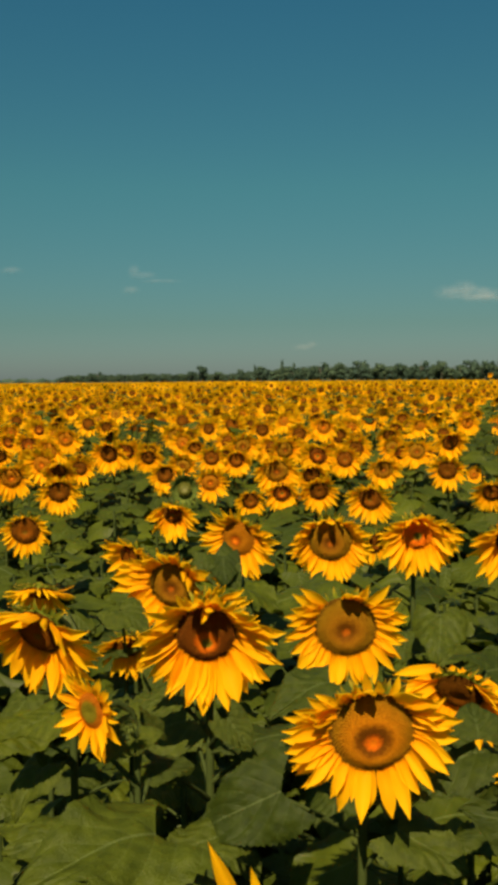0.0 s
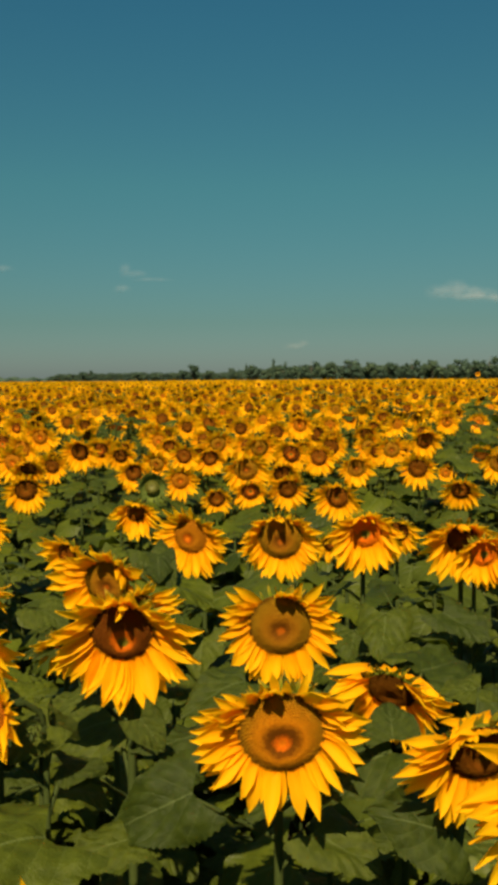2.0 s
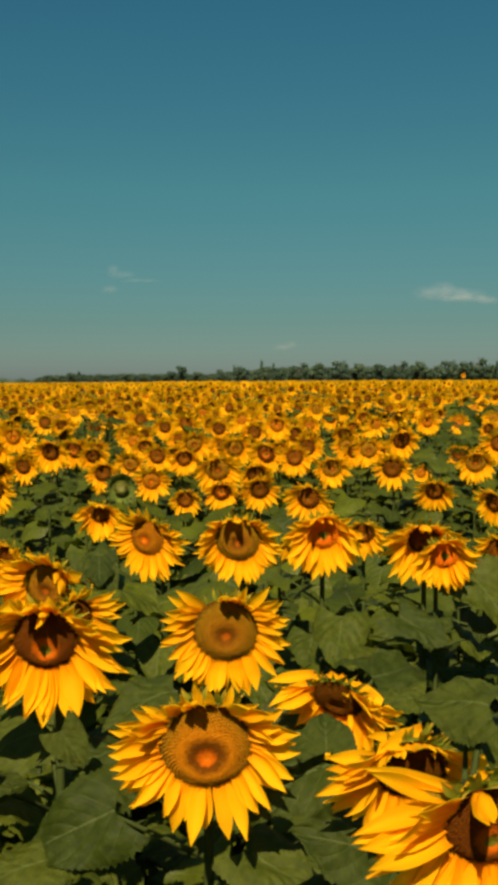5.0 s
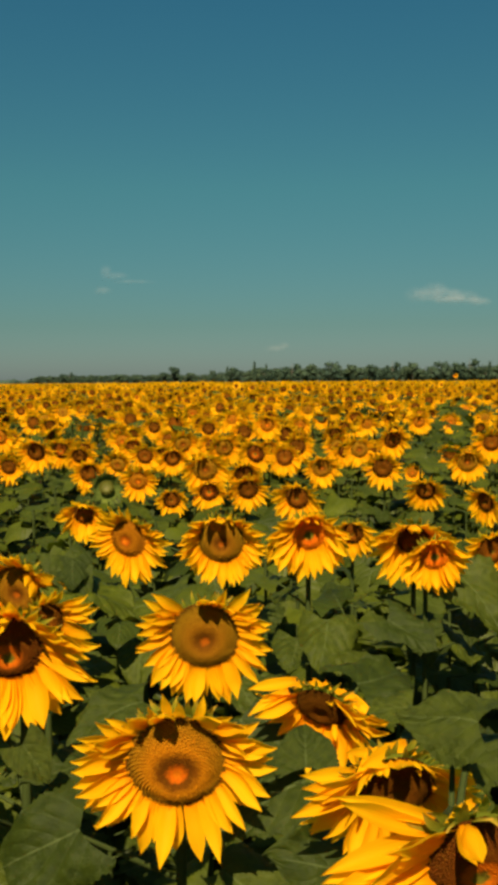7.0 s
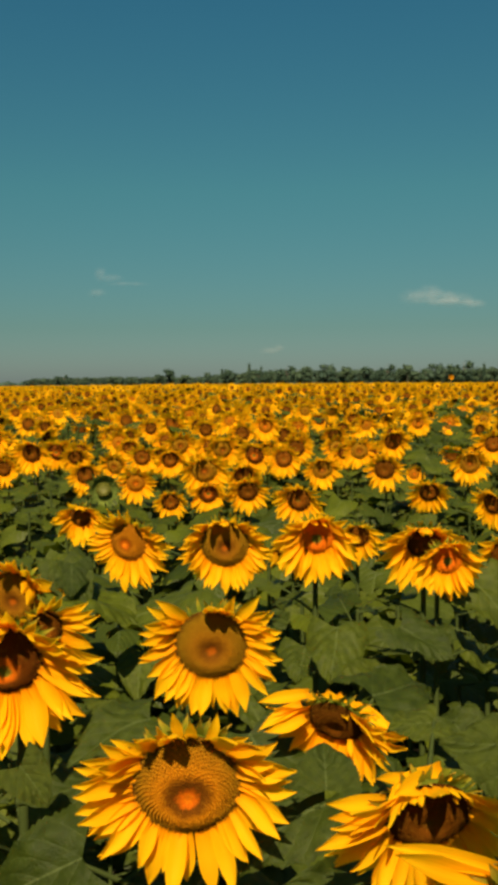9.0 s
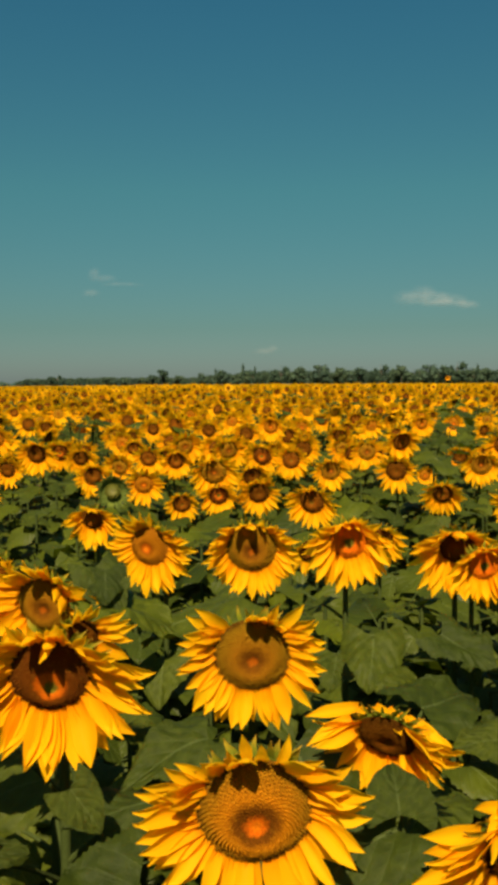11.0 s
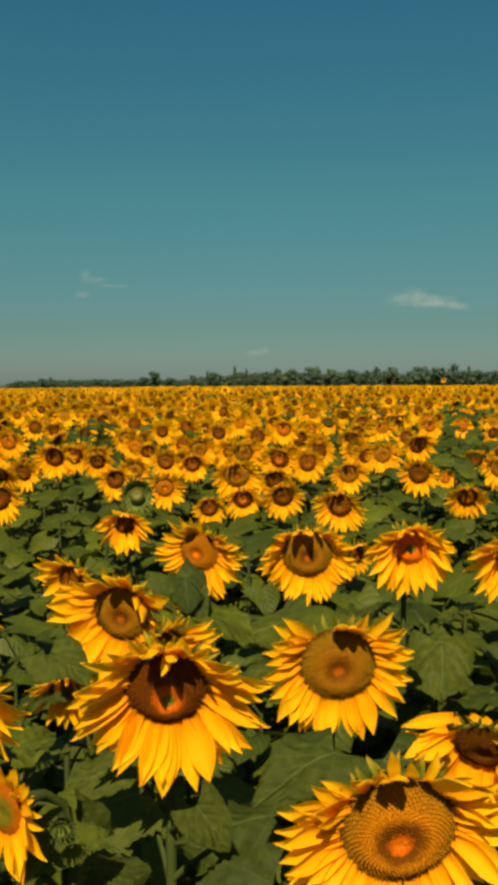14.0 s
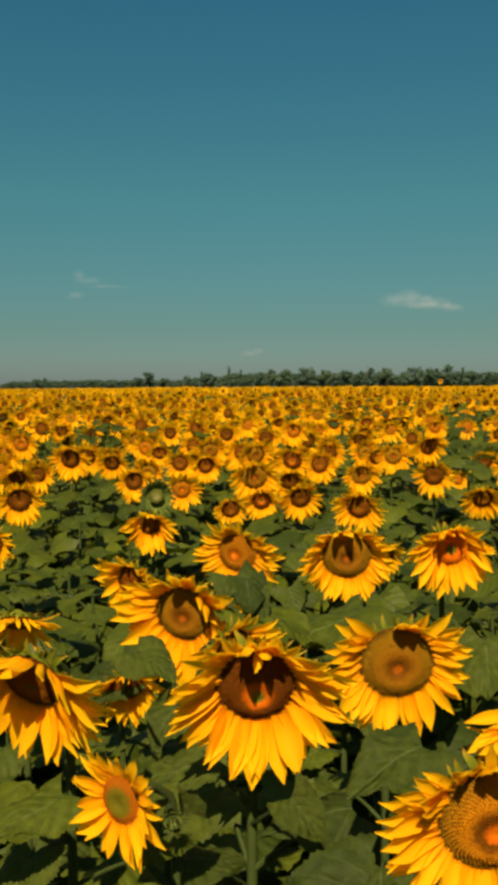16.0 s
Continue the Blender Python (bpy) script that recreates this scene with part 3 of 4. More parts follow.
def crown_mesh(seed, tall, wide, material, slim=False):
    """A crown of many small leaf clumps round several lobes, with an uneven outline."""
    r = random.Random(seed)
    lobes = []
    for i in range(4 if slim else 9):
        q = (i + 0.5) / 4 if slim else r.uniform(0.12, 0.92)
        spread = wide * (0.10 if slim else 0.34 * math.sin(math.pi * min(0.97, q * 0.9 + 0.08)))
        a = r.uniform(0, 6.28)
        lobes.append((Vector((math.cos(a) * spread, math.sin(a) * spread, tall * (0.18 + 0.70 * q))), wide * (0.30 if slim else r.uniform(0.17, 0.28)), tall * (0.16 if slim else r.uniform(0.10, 0.17))))
    shapes = []
    for c, rx, rz in lobes:
        bm = bmesh.new()
        bmesh.ops.create_icosphere(bm, subdivisions=1, radius=1.0)
        for v in bm.verts:
            k = 0.80 + 0.35 * noise.noise(v.co * 2.2 + c)
            v.co = Vector((v.co.x * rx * k, v.co.y * rx * k, v.co.z * rz * k)) + c
        bm.verts.index_update()
        shapes.append((np.array([v.co[:] for v in bm.verts]), np.array([[v.index for v in f.verts] for f in bm.faces]), np.zeros((len(bm.verts), 2)), 0))
        bm.free()
        for i in range(70):
            d = Vector((r.gauss(0, 1), r.gauss(0, 1), r.gauss(0, 1))).normalized()
            p = c + Vector((d.x * rx, d.y * rx, d.z * rz)) * r.uniform(0.80, 1.22)
            s = r.uniform(0.35, 0.85)
            q = [p + s * Vector((r.uniform(-1, 1), r.uniform(-1, 1), r.uniform(-0.8, 0.8))) for _ in range(4)]
            shapes.append((np.array(q), np.array([(0, 1, 2), (0, 2, 3)]), np.zeros((4, 2)), 0))
    return mesh_of("crown", *join(shapes)[:3], [material], None, False)


def tree(seed, tall, wide, material, slim=False, label=""):
    r = random.Random(seed)
    t = tagged(new("tree"), label, "tree", "trees at the edge of the field")
    limbs = [tube([(0, 0, 0), (0.1, 0, tall * 0.3), (0, 0.1, tall * 0.6), (0, 0, tall * 0.85)], [0.32, 0.25, 0.16, 0.05], 7)]
    for i in range(0 if slim else 5):
        a, h = r.uniform(0, 6.28), tall * r.uniform(0.22, 0.5)
        out = wide * r.uniform(0.2, 0.35)
        limbs.append(tube([(0, 0, h), (math.cos(a) * out * 0.5, math.sin(a) * out * 0.5, h + tall * 0.10), (math.cos(a) * out, math.sin(a) * out, h + tall * 0.26)], [0.14, 0.09, 0.03], 6))
    part("trunk", mesh_of("trunk", *join(limbs)[:3], [BARK]), t)
    part("crown", crown_mesh(seed, tall, wide, material, slim), t)
    return t


BROAD = "broad leafy deciduous tree in the distant tree line"
KINDS = [tree(1, 13.0, 11.0, WOODS[0], label="dark green " + BROAD), tree(2, 12.0, 12.0, WOODS[1], label="olive green " + BROAD), tree(3, 14.0, 10.0, WOODS[2], label="hazy blue-green " + BROAD), tree(4, 11.0, 12.5, WOODS[1], label="low olive green " + BROAD), tree(5, 15.0, 11.0, WOODS[0], label="tall dark green " + BROAD)]
POPLAR = tree(6, 21.5, 5.5, WOODS[0], True, "slim upright poplar standing above the distant tree line")
# the tree line runs from near on the one side to far on the other
r = random.Random(21)


def line_at(q):
    """A place on the tree line: q is the sideways slope from the first eye."""
    far = 600.0 + 900.0 * ((0.34 - q) / 0.56) ** 1.5 if q < 0.34 else 600.0
    return q * far, far


def crown_size(ob):
    """Height and width of a tree by its crown."""
    crown = next(o for o in ob.children if o.name.startswith("crown"))
    p = np.array([v.co[:] for v in crown.data.vertices])
    return p[:, 2].max(), np.ptp(p[:, 0])


SIZES = {k: crown_size(k) for k in KINDS + [POPLAR]}


OWN = {}


def stand(kind, q, top, wide=None, behind=0.0, first=False):
    """A tree of the line at slope q whose top shows at slope top and whose crown spans slope wide."""
    x, y = line_at(q)
    tall, spread = SIZES[kind]
    up = (2.05 + top * y + 0.1) / tall
    out = up * r.uniform(0.75, 1.05) if wide is None else 1.3 * wide * y / spread
    m = pose(x, y + behind, -0.1, 0, 0, 0 if wide else r.uniform(0, 360)) @ Matrix.Diagonal((out, out, up, 1))
    if first:
        OWN[kind] = m
    else:
        copy_thing(kind, m)


LINE_Q = (-0.206, -0.196, -0.12, -0.06, -0.02, 0.0, 0.02, 0.05, 0.12, 0.20, 0.30, 0.42)
LINE_TOP = (0.0040, 0.0078, 0.0086, 0.0092, 0.0086, 0.0104, 0.0140, 0.0158, 0.0160, 0.0164, 0.0167, 0.017)
q = -0.206
while q < 0.42:
    y = line_at(q)[1]
    for row in range(2):
        # the far left draws more often on the haze-tinted foliage
        kind = KINDS[2] if q < -0.02 and r.random() < 0.5 else r.choice(KINDS)
        stand(kind, q + r.uniform(-2, 2) / y, float(np.interp(q, LINE_Q, LINE_TOP)) * r.uniform(0.86, 1.06) - 0.0012 * (1 - row), None, row * 14 + r.uniform(-4, 4))
    q += r.uniform(4.2, 6.8) / y * (0.75 if q < 0 else 1.0)
# the crowns that rise above the rest: slope, top, width, kind
RISING = [(-0.197, 0.0064, 0.006, 3), (-0.1676, 0.0098, 0.008, 4), (-0.1615, 0.0110, 0.009, 0), (-0.109, 0.0090, 0.010, 1), (-0.0606, 0.0111, 0.010, 4), (-0.0323, 0.0103, 0.013, 1), (-0.0093, 0.0132, 0.007, 2), (0.0131, 0.0161, 0.010, 4), (0.0757, 0.0194, 0.019, 0), (0.0939, 0.0192, 0.017, 3), (0.1183, 0.0217, 0.017, 2), (0.1396, 0.0185, 0.015, 1), (0.161, 0.0183, 0.012, 4), (0.1831, 0.0208, 0.018, 0), (0.2051, 0.0206, 0.015, 1), (0.2352, 0.0217, 0.017, 2), (0.2518, 0.0203, 0.012, 4), (0.2659, 0.0240, 0.021, 0), (0.2949, 0.0172, 0.014, 3)]
for k, (q, top, wide, kind) in enumerate(RISING):
    stand(KINDS[kind], q, top, wide, -6.0, k in (0, 2, 3, 6, 7))
stand(KINDS[4], -0.0503, 0.0170, 0.0115, -8.0)
for q, top, wide in ((0.0065, 0.0173, 0.0036), (0.0356, 0.0226, 0.0042), (0.0483, 0.0195, 0.0036), (0.2869, 0.0215, 0.0040)):
    stand(POPLAR, q, top, wide, -8.0, q == 0.0356)
for kind, m in OWN.items():
    kind.matrix_basis = m


def far_woods():
    """The woods beyond, too far off to tell a tree from a tree."""
    r = random.Random(9)
    shapes = []
    for i in range(420):
        q = -0.62 + 1.25 * i / 420
        far = 2600 + 200 * math.sin(i * 0.7)
        high, wide = 11 + r.uniform(-2, 3), r.uniform(8, 16)
        bm = bmesh.new()
        bmesh.ops.create_icosphere(bm, subdivisions=1, radius=1.0)
        pts = np.array([v.co[:] for v in bm.verts]) * (wide, wide, high) * (1 + 0.15 * np.sin(np.arange(len(bm.verts)) * 1.7 + i))[:, None] + (q * far, far, 0)
        bm.verts.index_update()
        shapes.append((pts, np.array([[v.index for v in f.verts] for f in bm.faces]), np.zeros((len(pts), 2)), 0))
        bm.free()
    tagged(new("distant_woods", mesh_of("distant_woods", *join(shapes)[:3], [WOODS[2]])), "low dark woods along the far horizon", "woods", kind="stuff")


far_woods()


def cloud(puffs, material, label="small faint white cloud low in the sky"):
    """A small far cloud of soft bulging puffs: across and up (slopes from the eye), width and height of each."""
    far = 4200.0
    top = tagged(new("cloud"), label, "cloud", kind="structure")
    across, up = puffs[0][:2]
    top.location = (across * far, far, 2.05 + up * far)
    for k, (px, pz, wide, high) in enumerate(puffs):
        cols, rows = 15, 9
        verts, uvs = [], []
        for i in range(rows):
            for j in range(cols):
                a, b = 2 * j / (cols - 1) - 1, 2 * i / (rows - 1) - 1
                verts.append(((px - across + a * wide / 2) * far, k * 12 - 25 * max(0, 1 - a * a - b * b) + 6 * noise.noise((a * 3, b * 3, k)), (pz - up + b * high / 2) * far))
                uvs.append((j / (cols - 1), i / (rows - 1)))
        part("puff", mesh_of("puff", verts, grid_tris(cols, rows), uvs, [material]), top)


cloud([(0.2127, 0.0915, 0.040, 0.022), (0.231, 0.0955, 0.036, 0.026), (0.2463, 0.0905, 0.050, 0.023), (0.2616, 0.0890, 0.050, 0.022), (0.2801, 0.0850, 0.036, 0.015), (0.244, 0.0872, 0.080, 0.012)], CLOUD)
cloud([(-0.1215, 0.1165, 0.018, 0.020), (-0.1110, 0.1117, 0.036, 0.014), (-0.0924, 0.1063, 0.056, 0.008)], THIN_CLOUD, "thin wisp of pale cloud with a small puff")
cloud([(-0.1254, 0.0963, 0.026, 0.014)], THIN_CLOUD)
cloud([(0.0575, 0.0345, 0.030, 0.012), (0.0678, 0.0375, 0.016, 0.012)], THIN_CLOUD)
cloud([(-0.2525, 0.1180, 0.034, 0.013)], THIN_CLOUD)

# ---- the near sunflowers ----
BIG = "large sunflower with golden petals round a ringed brown disc"
BOWED = "bowed sunflower with drooping golden petals and dark disc"
SIDE = "sunflower turned aside, golden petals seen edge on"
SMALL = "small young sunflower with short yellow petals"
TWO = "sunflower with orange-brown disc and green heart"

a = sunflower(0.197, 1.487, 1.475, 0.150, 0.073, 0, 12, "gold", 0.85, 38, leaves=3, first=0.5, label=BIG, seed=7000, gap=0.42)
b = sunflower(0.225, 2.166, 1.467, 0.156, 0.077, -2, 12, "olive", 0.9, 36, first=0.25, label=BIG, gap=0.45)
c = sunflower(-0.083, 1.690, 1.585, 0.147, 0.060, 0, 18, "dark", 0.95, 40, leaves=3, first=0.5, label=TWO, gap=0.1)
d = sunflower(-0.040, 3.220, 1.500, 0.150, 0.064, -20, 10, "orange", 0.7, 38, label="sunflower turned aside with a smooth orange disc")
e = sunflower(0.262, 3.000, 1.530, 0.152, 0.074, -6, 13, "olive", 1.3, 42, label=BIG)
f = sunflower(0.510, 2.810, 1.580, 0.134, 0.052, -4, 13, "ember", 1.35, 38, label=TWO, gap=0.0)
g = sunflower(0.854, 2.751, 1.525, 0.112, 0.045, 0, 13, "ember", 1.35, 36, label=TWO, gap=0.0)
h = sunflower(0.835, 2.940, 1.535, 0.152, 0.054, -12, 24, "deep", 1.2, 36, label=BOWED, gap=0.0)
u = sunflower(1.060, 2.900, 1.510, 0.115, 0.048, 8, 16, "plain", 1.0, 28, label=TWO)
v = sunflower(0.466, 0.912, 1.630, 0.128, 0.046, 4, 22, "dark", 1.0, 36, leaves=5, first=0.25, label=BOWED, gap=0.9, broad=0.85)
p = sunflower(0.478, 1.330, 1.502, 0.132, 0.052, 4, 26, "deep", 1.0, 36, leaves=6, first=0.15, label=BOWED, gap=0.9, broad=0.95)
k = sunflower(0.458, 2.000, 1.364, 0.140, 0.056, -28, 36, "deep", 0.95, 40, label=BOWED, gap=1.0)
w = sunflower(-0.432, 1.870, 1.540, 0.152, 0.056, -24, 30, "plain", 1.1, 34, label=BOWED)
s = sunflower(-0.258, 1.470, 1.520, 0.076, 0.030, -38, 2, "green", 0.3, 28, label=SMALL, leaves=7, gap=0.0, broad=1.05)
x1 = sunflower(-0.195, 2.280, 1.545, 0.158, 0.062, -20, 14, "olive", 0.75, 34, label=BOWED)
x2 = sunflower(-0.310, 2.400, 1.590, 0.098, 0.038, -34, 16, "plain", 0.9, 26, label=SMALL)
x3 = sunflower(-0.320, 2.371, 1.365, 0.095, 0.040, 10, 32, "plain", 1.0, 26, label=BOWED)
x4 = sunflower(-0.570, 2.470, 1.485, 0.105, 0.044, 0, 62, "plain", 0.6, 28, label="sunflower hanging its head, green bracts showing")
x5 = sunflower(-0.100, 2.090, 1.520, 0.112, 0.044, 36, 12, "plain", 0.8, 28, leaves=5, first=0.3, label=BOWED)
bot = sunflower(-0.012, 0.578, 1.652, 0.106, 0.045, 0, 4, "plain", 0.2, 20, label=SMALL, leaves=3, first=0.4, gap=1.0)
s1 = sunflower(-1.012, 4.150, 1.384, 0.126, 0.068, 4, 14, "plain", 1.1, 32, label="sunflower with a wide dark brown disc")
h1 = sunflower(-0.370, 4.450, 1.410, 0.140, 0.052, -4, 20, "plain", 1.2, 30, label=BOWED)
y1 = sunflower(0.476, 3.500, 1.430, 0.090, 0.042, 30, 20, "plain", 1.0, 26, label=SIDE)
u4 = sunflower(0.752, 3.650, 1.440, 0.105, 0.045, -8, 20, "plain", 1.0, 26, label=BOWED)
u7 = sunflower(1.460, 4.360, 1.460, 0.120, 0.050, -58, 16, "plain", 1.0, 28, label=SIDE)
u3 = sunflower(0.003, 4.990, 1.403, 0.105, 0.048, 8, 14, "plain", 1.1, 28, label=BOWED)

# their largest leaves: plant, middle, length, heading, tilt, roll
big_leaf(b, 0.100, 2.270, 1.520, 0.20, 200, 15, 10, 7)
big_leaf(b, 0.340, 2.020, 1.270, 0.20, 300, 23, 0, 1)
big_leaf(w, -0.435, 1.800, 1.360, 0.135, 15, 10, 10, 3)
big_leaf(x1, -0.064, 2.220, 1.598, 0.082, 275, 40, 0, 4)
big_leaf(x3, -0.232, 1.800, 1.590, 0.082, 330, 14, 10, 5)
big_leaf(x1, 0.000, 2.250, 1.545, 0.17, 345, 14, -8, 0)
big_leaf(u, 0.990, 2.800, 1.400, 0.20, 300, 33, 10, 2)
# base and tip of those that stand out
leaf_between(a, (0.050, 1.550, 1.347), (-0.108, 1.550, 1.283), 0, 0.85, (0.1, -0.7, 0.35))
leaf_between(a, (0.259, 1.6, 1.253), (0.378, 1.54, 1.215), 1)
leaf_between(a, (0.387, 1.56, 1.413), (0.251, 1.52, 1.379), 2)
leaf_between(p, (0.492, 1.62, 1.22), (0.356, 1.58, 1.262), 3)
leaf_between(v, (0.512, 1.080, 1.678), (0.440, 1.130, 1.676), 4, 0.95, (0.1, -0.45, 0.6), 0.28)
leaf_between(v, (0.495, 1.12, 1.632), (0.560, 1.20, 1.650), 6, 0.9, None, 0.28)
leaf_between(p, (0.588, 1.75, 1.456), (0.51, 1.72, 1.459), 5)
leaf_between(a, (0.140, 1.62, 1.515), (0.030, 1.56, 1.500), 6, 0.85)
leaf_between(f, (0.539, 2.6, 1.385), (0.511, 2.45, 1.304), 7)
leaf_between(k, (0.547, 2.12, 1.371), (0.699, 2.24, 1.39), 0)
leaf_between(g, (0.68, 2.5, 1.41), (0.796, 2.42, 1.36), 1)
leaf_between(c, (-0.121, 1.93, 1.337), (-0.293, 1.86, 1.323), 2)
leaf_between(c, (-0.181, 1.62, 1.349), (-0.104, 1.64, 1.362), 3)
leaf_between(c, (0.068, 1.77, 1.36), (-0.075, 1.72, 1.36), 4, 0.8)
leaf_between(c, (-0.052, 1.56, 1.268), (-0.149, 1.5, 1.26), 5)
leaf_between(s, (-0.134, 1.25, 1.423), (-0.279, 1.12, 1.463), 6)
leaf_between(s, (-0.346, 1.6, 1.471), (-0.422, 1.53, 1.455), 7)
leaf_between(s, (-0.196, 1.6, 1.459), (-0.14, 1.62, 1.424), 0)
leaf_between(s, (-0.178, 1.6, 1.378), (-0.1, 1.62, 1.363), 4)
leaf_between(c, (-0.152, 1.82, 1.426), (-0.239, 1.78, 1.406), 5)
leaf_between(a, (0.386, 1.54, 1.44), (0.389, 1.6, 1.494), 6, 1.1)
leaf_between(x1, (-0.088, 2.26, 1.625), (-0.032, 2.19, 1.539), 3, 0.9)
leaf_between(c, (-0.043, 1.6, 1.458), (0.005, 1.58, 1.411), 1, 0.95, (0.1, -0.5, 0.4))
leaf_between(s, (-0.189, 1.55, 1.467), (-0.25, 1.5, 1.442), 2, 0.95, (0.1, -0.5, 0.4))
leaf_between(p, (0.455, 1.400, 1.350), (0.330, 1.350, 1.400), 5, 0.9, (-0.1, -0.5, 0.4))
flap(c, 88, 0.72, 112, 3)
flap(b, 66, 0.5, 62, 1)
petal_between(p, (0.496, 1.340, 1.551), (0.424, 1.285, 1.534), 2, 0.8)
petal_between(p, (0.461, 1.340, 1.542), (0.406, 1.310, 1.554), 0, 0.65)
petal_between(p, (0.454, 1.330, 1.541), (0.420, 1.290, 1.538), 3)
petal_between(p, (0.502, 1.340, 1.545), (0.503, 1.300, 1.530), 4)
petal_between(p, (0.480, 1.345, 1.547), (0.430, 1.310, 1.546), 7, 0.9)
petal_between(p, (0.430, 1.330, 1.521), (0.355, 1.300, 1.522), 5, 0.68)
petal_between(p, (0.427, 1.330, 1.506), (0.353, 1.300, 1.508), 6)
petal_between(p, (0.429, 1.330, 1.492), (0.347, 1.290, 1.495), 8)
petal_between(v, (0.432, 0.920, 1.659), (0.354, 0.900, 1.691), 1, 0.5)
petal_between(v, (0.426, 0.915, 1.653), (0.342, 0.890, 1.684), 2, 0.48)
petal_between(v, (0.422, 0.910, 1.647), (0.337, 0.880, 1.648), 3, 0.62)
petal_between(v, (0.422, 0.910, 1.640), (0.338, 0.880, 1.634), 4, 0.7)
petal_between(v, (0.421, 0.910, 1.633), (0.343, 0.870, 1.618), 5)
petal_between(v, (0.426, 0.905, 1.621), (0.343, 0.860, 1.608), 6)
petal_between(v, (0.466, 0.930, 1.669), (0.436, 0.900, 1.668), 7, 0.6)
petal_between(v, (0.478, 0.930, 1.668), (0.462, 0.905, 1.676), 8, 0.5)
petal_between(k, (0.41, 2.02, 1.411), (0.313, 2.0, 1.409), 1, 0.75)
petal_between(k, (0.394, 2.0, 1.398), (0.306, 1.98, 1.369), 3, 0.75)
petal_between(k, (0.4, 2.0, 1.375), (0.331, 1.97, 1.345), 5, 0.9)
petal_between(k, (0.441, 2.03, 1.41), (0.462, 1.98, 1.399), 0, 1.1)
petal_between(k, (0.461, 2.02, 1.407), (0.482, 1.96, 1.373), 2, 1.0)
petal_between(k, (0.484, 2.02, 1.397), (0.517, 1.98, 1.379), 4, 1.1)
petal_between(k, (0.498, 2.01, 1.396), (0.534, 1.98, 1.362), 6, 1.0)
petal_between(k, (0.512, 2.01, 1.388), (0.558, 1.98, 1.351), 7, 1.0)
petal_between(k, (0.52, 2.0, 1.379), (0.579, 1.98, 1.327), 8, 1.0)
petal_between(k, (0.517, 2.0, 1.355), (0.551, 1.97, 1.31), 9, 1.0)
petal_between(k, (0.502, 2.0, 1.342), (0.53, 1.97, 1.3), 1, 0.9)
petal_between(k, (0.483, 1.99, 1.334), (0.477, 1.96, 1.313), 3, 0.9)
petal_between(k, (0.422, 2.03, 1.409), (0.408, 1.99, 1.401), 5, 1.0)
for turn in range(40, 140, 9):
    flap(p, turn, 0.55 + 0.015 * (turn % 11), 48 + turn % 19, turn % 7)
for turn in range(52, 130, 11):
    flap(c, turn, 0.75 + 0.015 * (turn % 12), 26 + turn % 23, turn % 9)
for turn, length, lift in ((97, 0.66, 16), (66, 0.62, 6), (112, 0.5, 44), (126, 0.65, 24), (84, 0.55, 30), (50, 0.7, 20), (138, 0.75, 14), (149, 0.9, 10), (38, 0.8, 12), (28, 0.9, 10)):
    flap(a, turn, length, lift, turn % 9)
for turn in (18, 27, 38, 49, 131, 143, 152, 163):
    flap(b, turn, 1.02 + 0.012 * (turn % 9), 4 + turn % 17, turn % 8)
for turn in range(158, 222, 9):
    flap(a, turn, 1.05 + 0.012 * (turn % 9), 2 + turn % 15, turn % 8)
bract_fan(v, (62, 74, 88, 97, 110, 124), 0.85, 28)
bract_fan(p, (70, 84, 96, 108, 122), 0.5, 18)
bract_fan(k, (58, 72, 86, 100), 0.5, 4)
petal_between(bot, (-0.006, 0.580, 1.700), (-0.026, 0.568, 1.756), 1, 0.55)
petal_between(bot, (0.008, 0.580, 1.695), (0.000, 0.570, 1.741), 4, 0.55)
flap(x1, 22, 1.25, 62, 2)
flap(x1, 42, 1.1, 70, 5)

# ---- sunflowers of the middle rows ----
far_sunflower(-0.980, 6.460, 1.550, 0.145, 0, 13, "plain")
far_sunflower(-0.520, 5.680, 1.476, 0.115, 0, 7, "plain")
far_sunflower(-1.109, 5.380, 1.414, 0.135, 6, 10, "plain")
far_sunflower(-1.839, 7.743, 1.520, 0.145, -6, 14, "dark")
far_sunflower(-0.252, 5.924, 1.402, 0.125, 8, 11, "orange")
far_sunflower(-0.276, 6.735, 1.492, 0.115, 0, 17, "plain")
far_sunflower(0.166, 5.680, 1.497, 0.150, 0, 18, "olive")
far_sunflower(0.190, 5.450, 1.390, 0.110, 6, 18, "dark")
far_sunflower(0.413, 5.511, 1.392, 0.125, 0, 18, "plain")
far_sunflower(0.400, 6.000, 1.440, 0.120, 4, 20, "plain")
far_sunflower(0.660, 5.050, 1.400, 0.140, -10, 20, "plain")
far_sunflower(1.327, 7.344, 1.483, 0.135, 4, 10, "olive")
far_sunflower(1.243, 5.815, 1.480, 0.125, -4, 13, "plain")
far_sunflower(1.508, 6.224, 1.411, 0.075, 0, 8, "orange", label=SMALL)
far_sunflower(1.433, 5.473, 1.382, 0.125, -10, 35, "plain", label=BOWED)
far_sunflower(-1.546, 7.816, 1.570, 0.133, 0, 11, "orange")
far_sunflower(2.053, 7.405, 1.431, 0.130, -20, 14, "plain")
far_sunflower(1.886, 6.281, 1.474, 0.140, -10, 14, "olive")
far_sunflower(1.545, 7.130, 1.570, 0.150, 6, 14, "plain")
far_sunflower(2.252, 6.988, 1.550, 0.140, 0, 13, "plain")
far_sunflower(0.730, 7.080, 1.445, 0.135, 0, 13, "plain")
far_sunflower(0.965, 6.680, 1.405, 0.140, 0, 11, "olive")
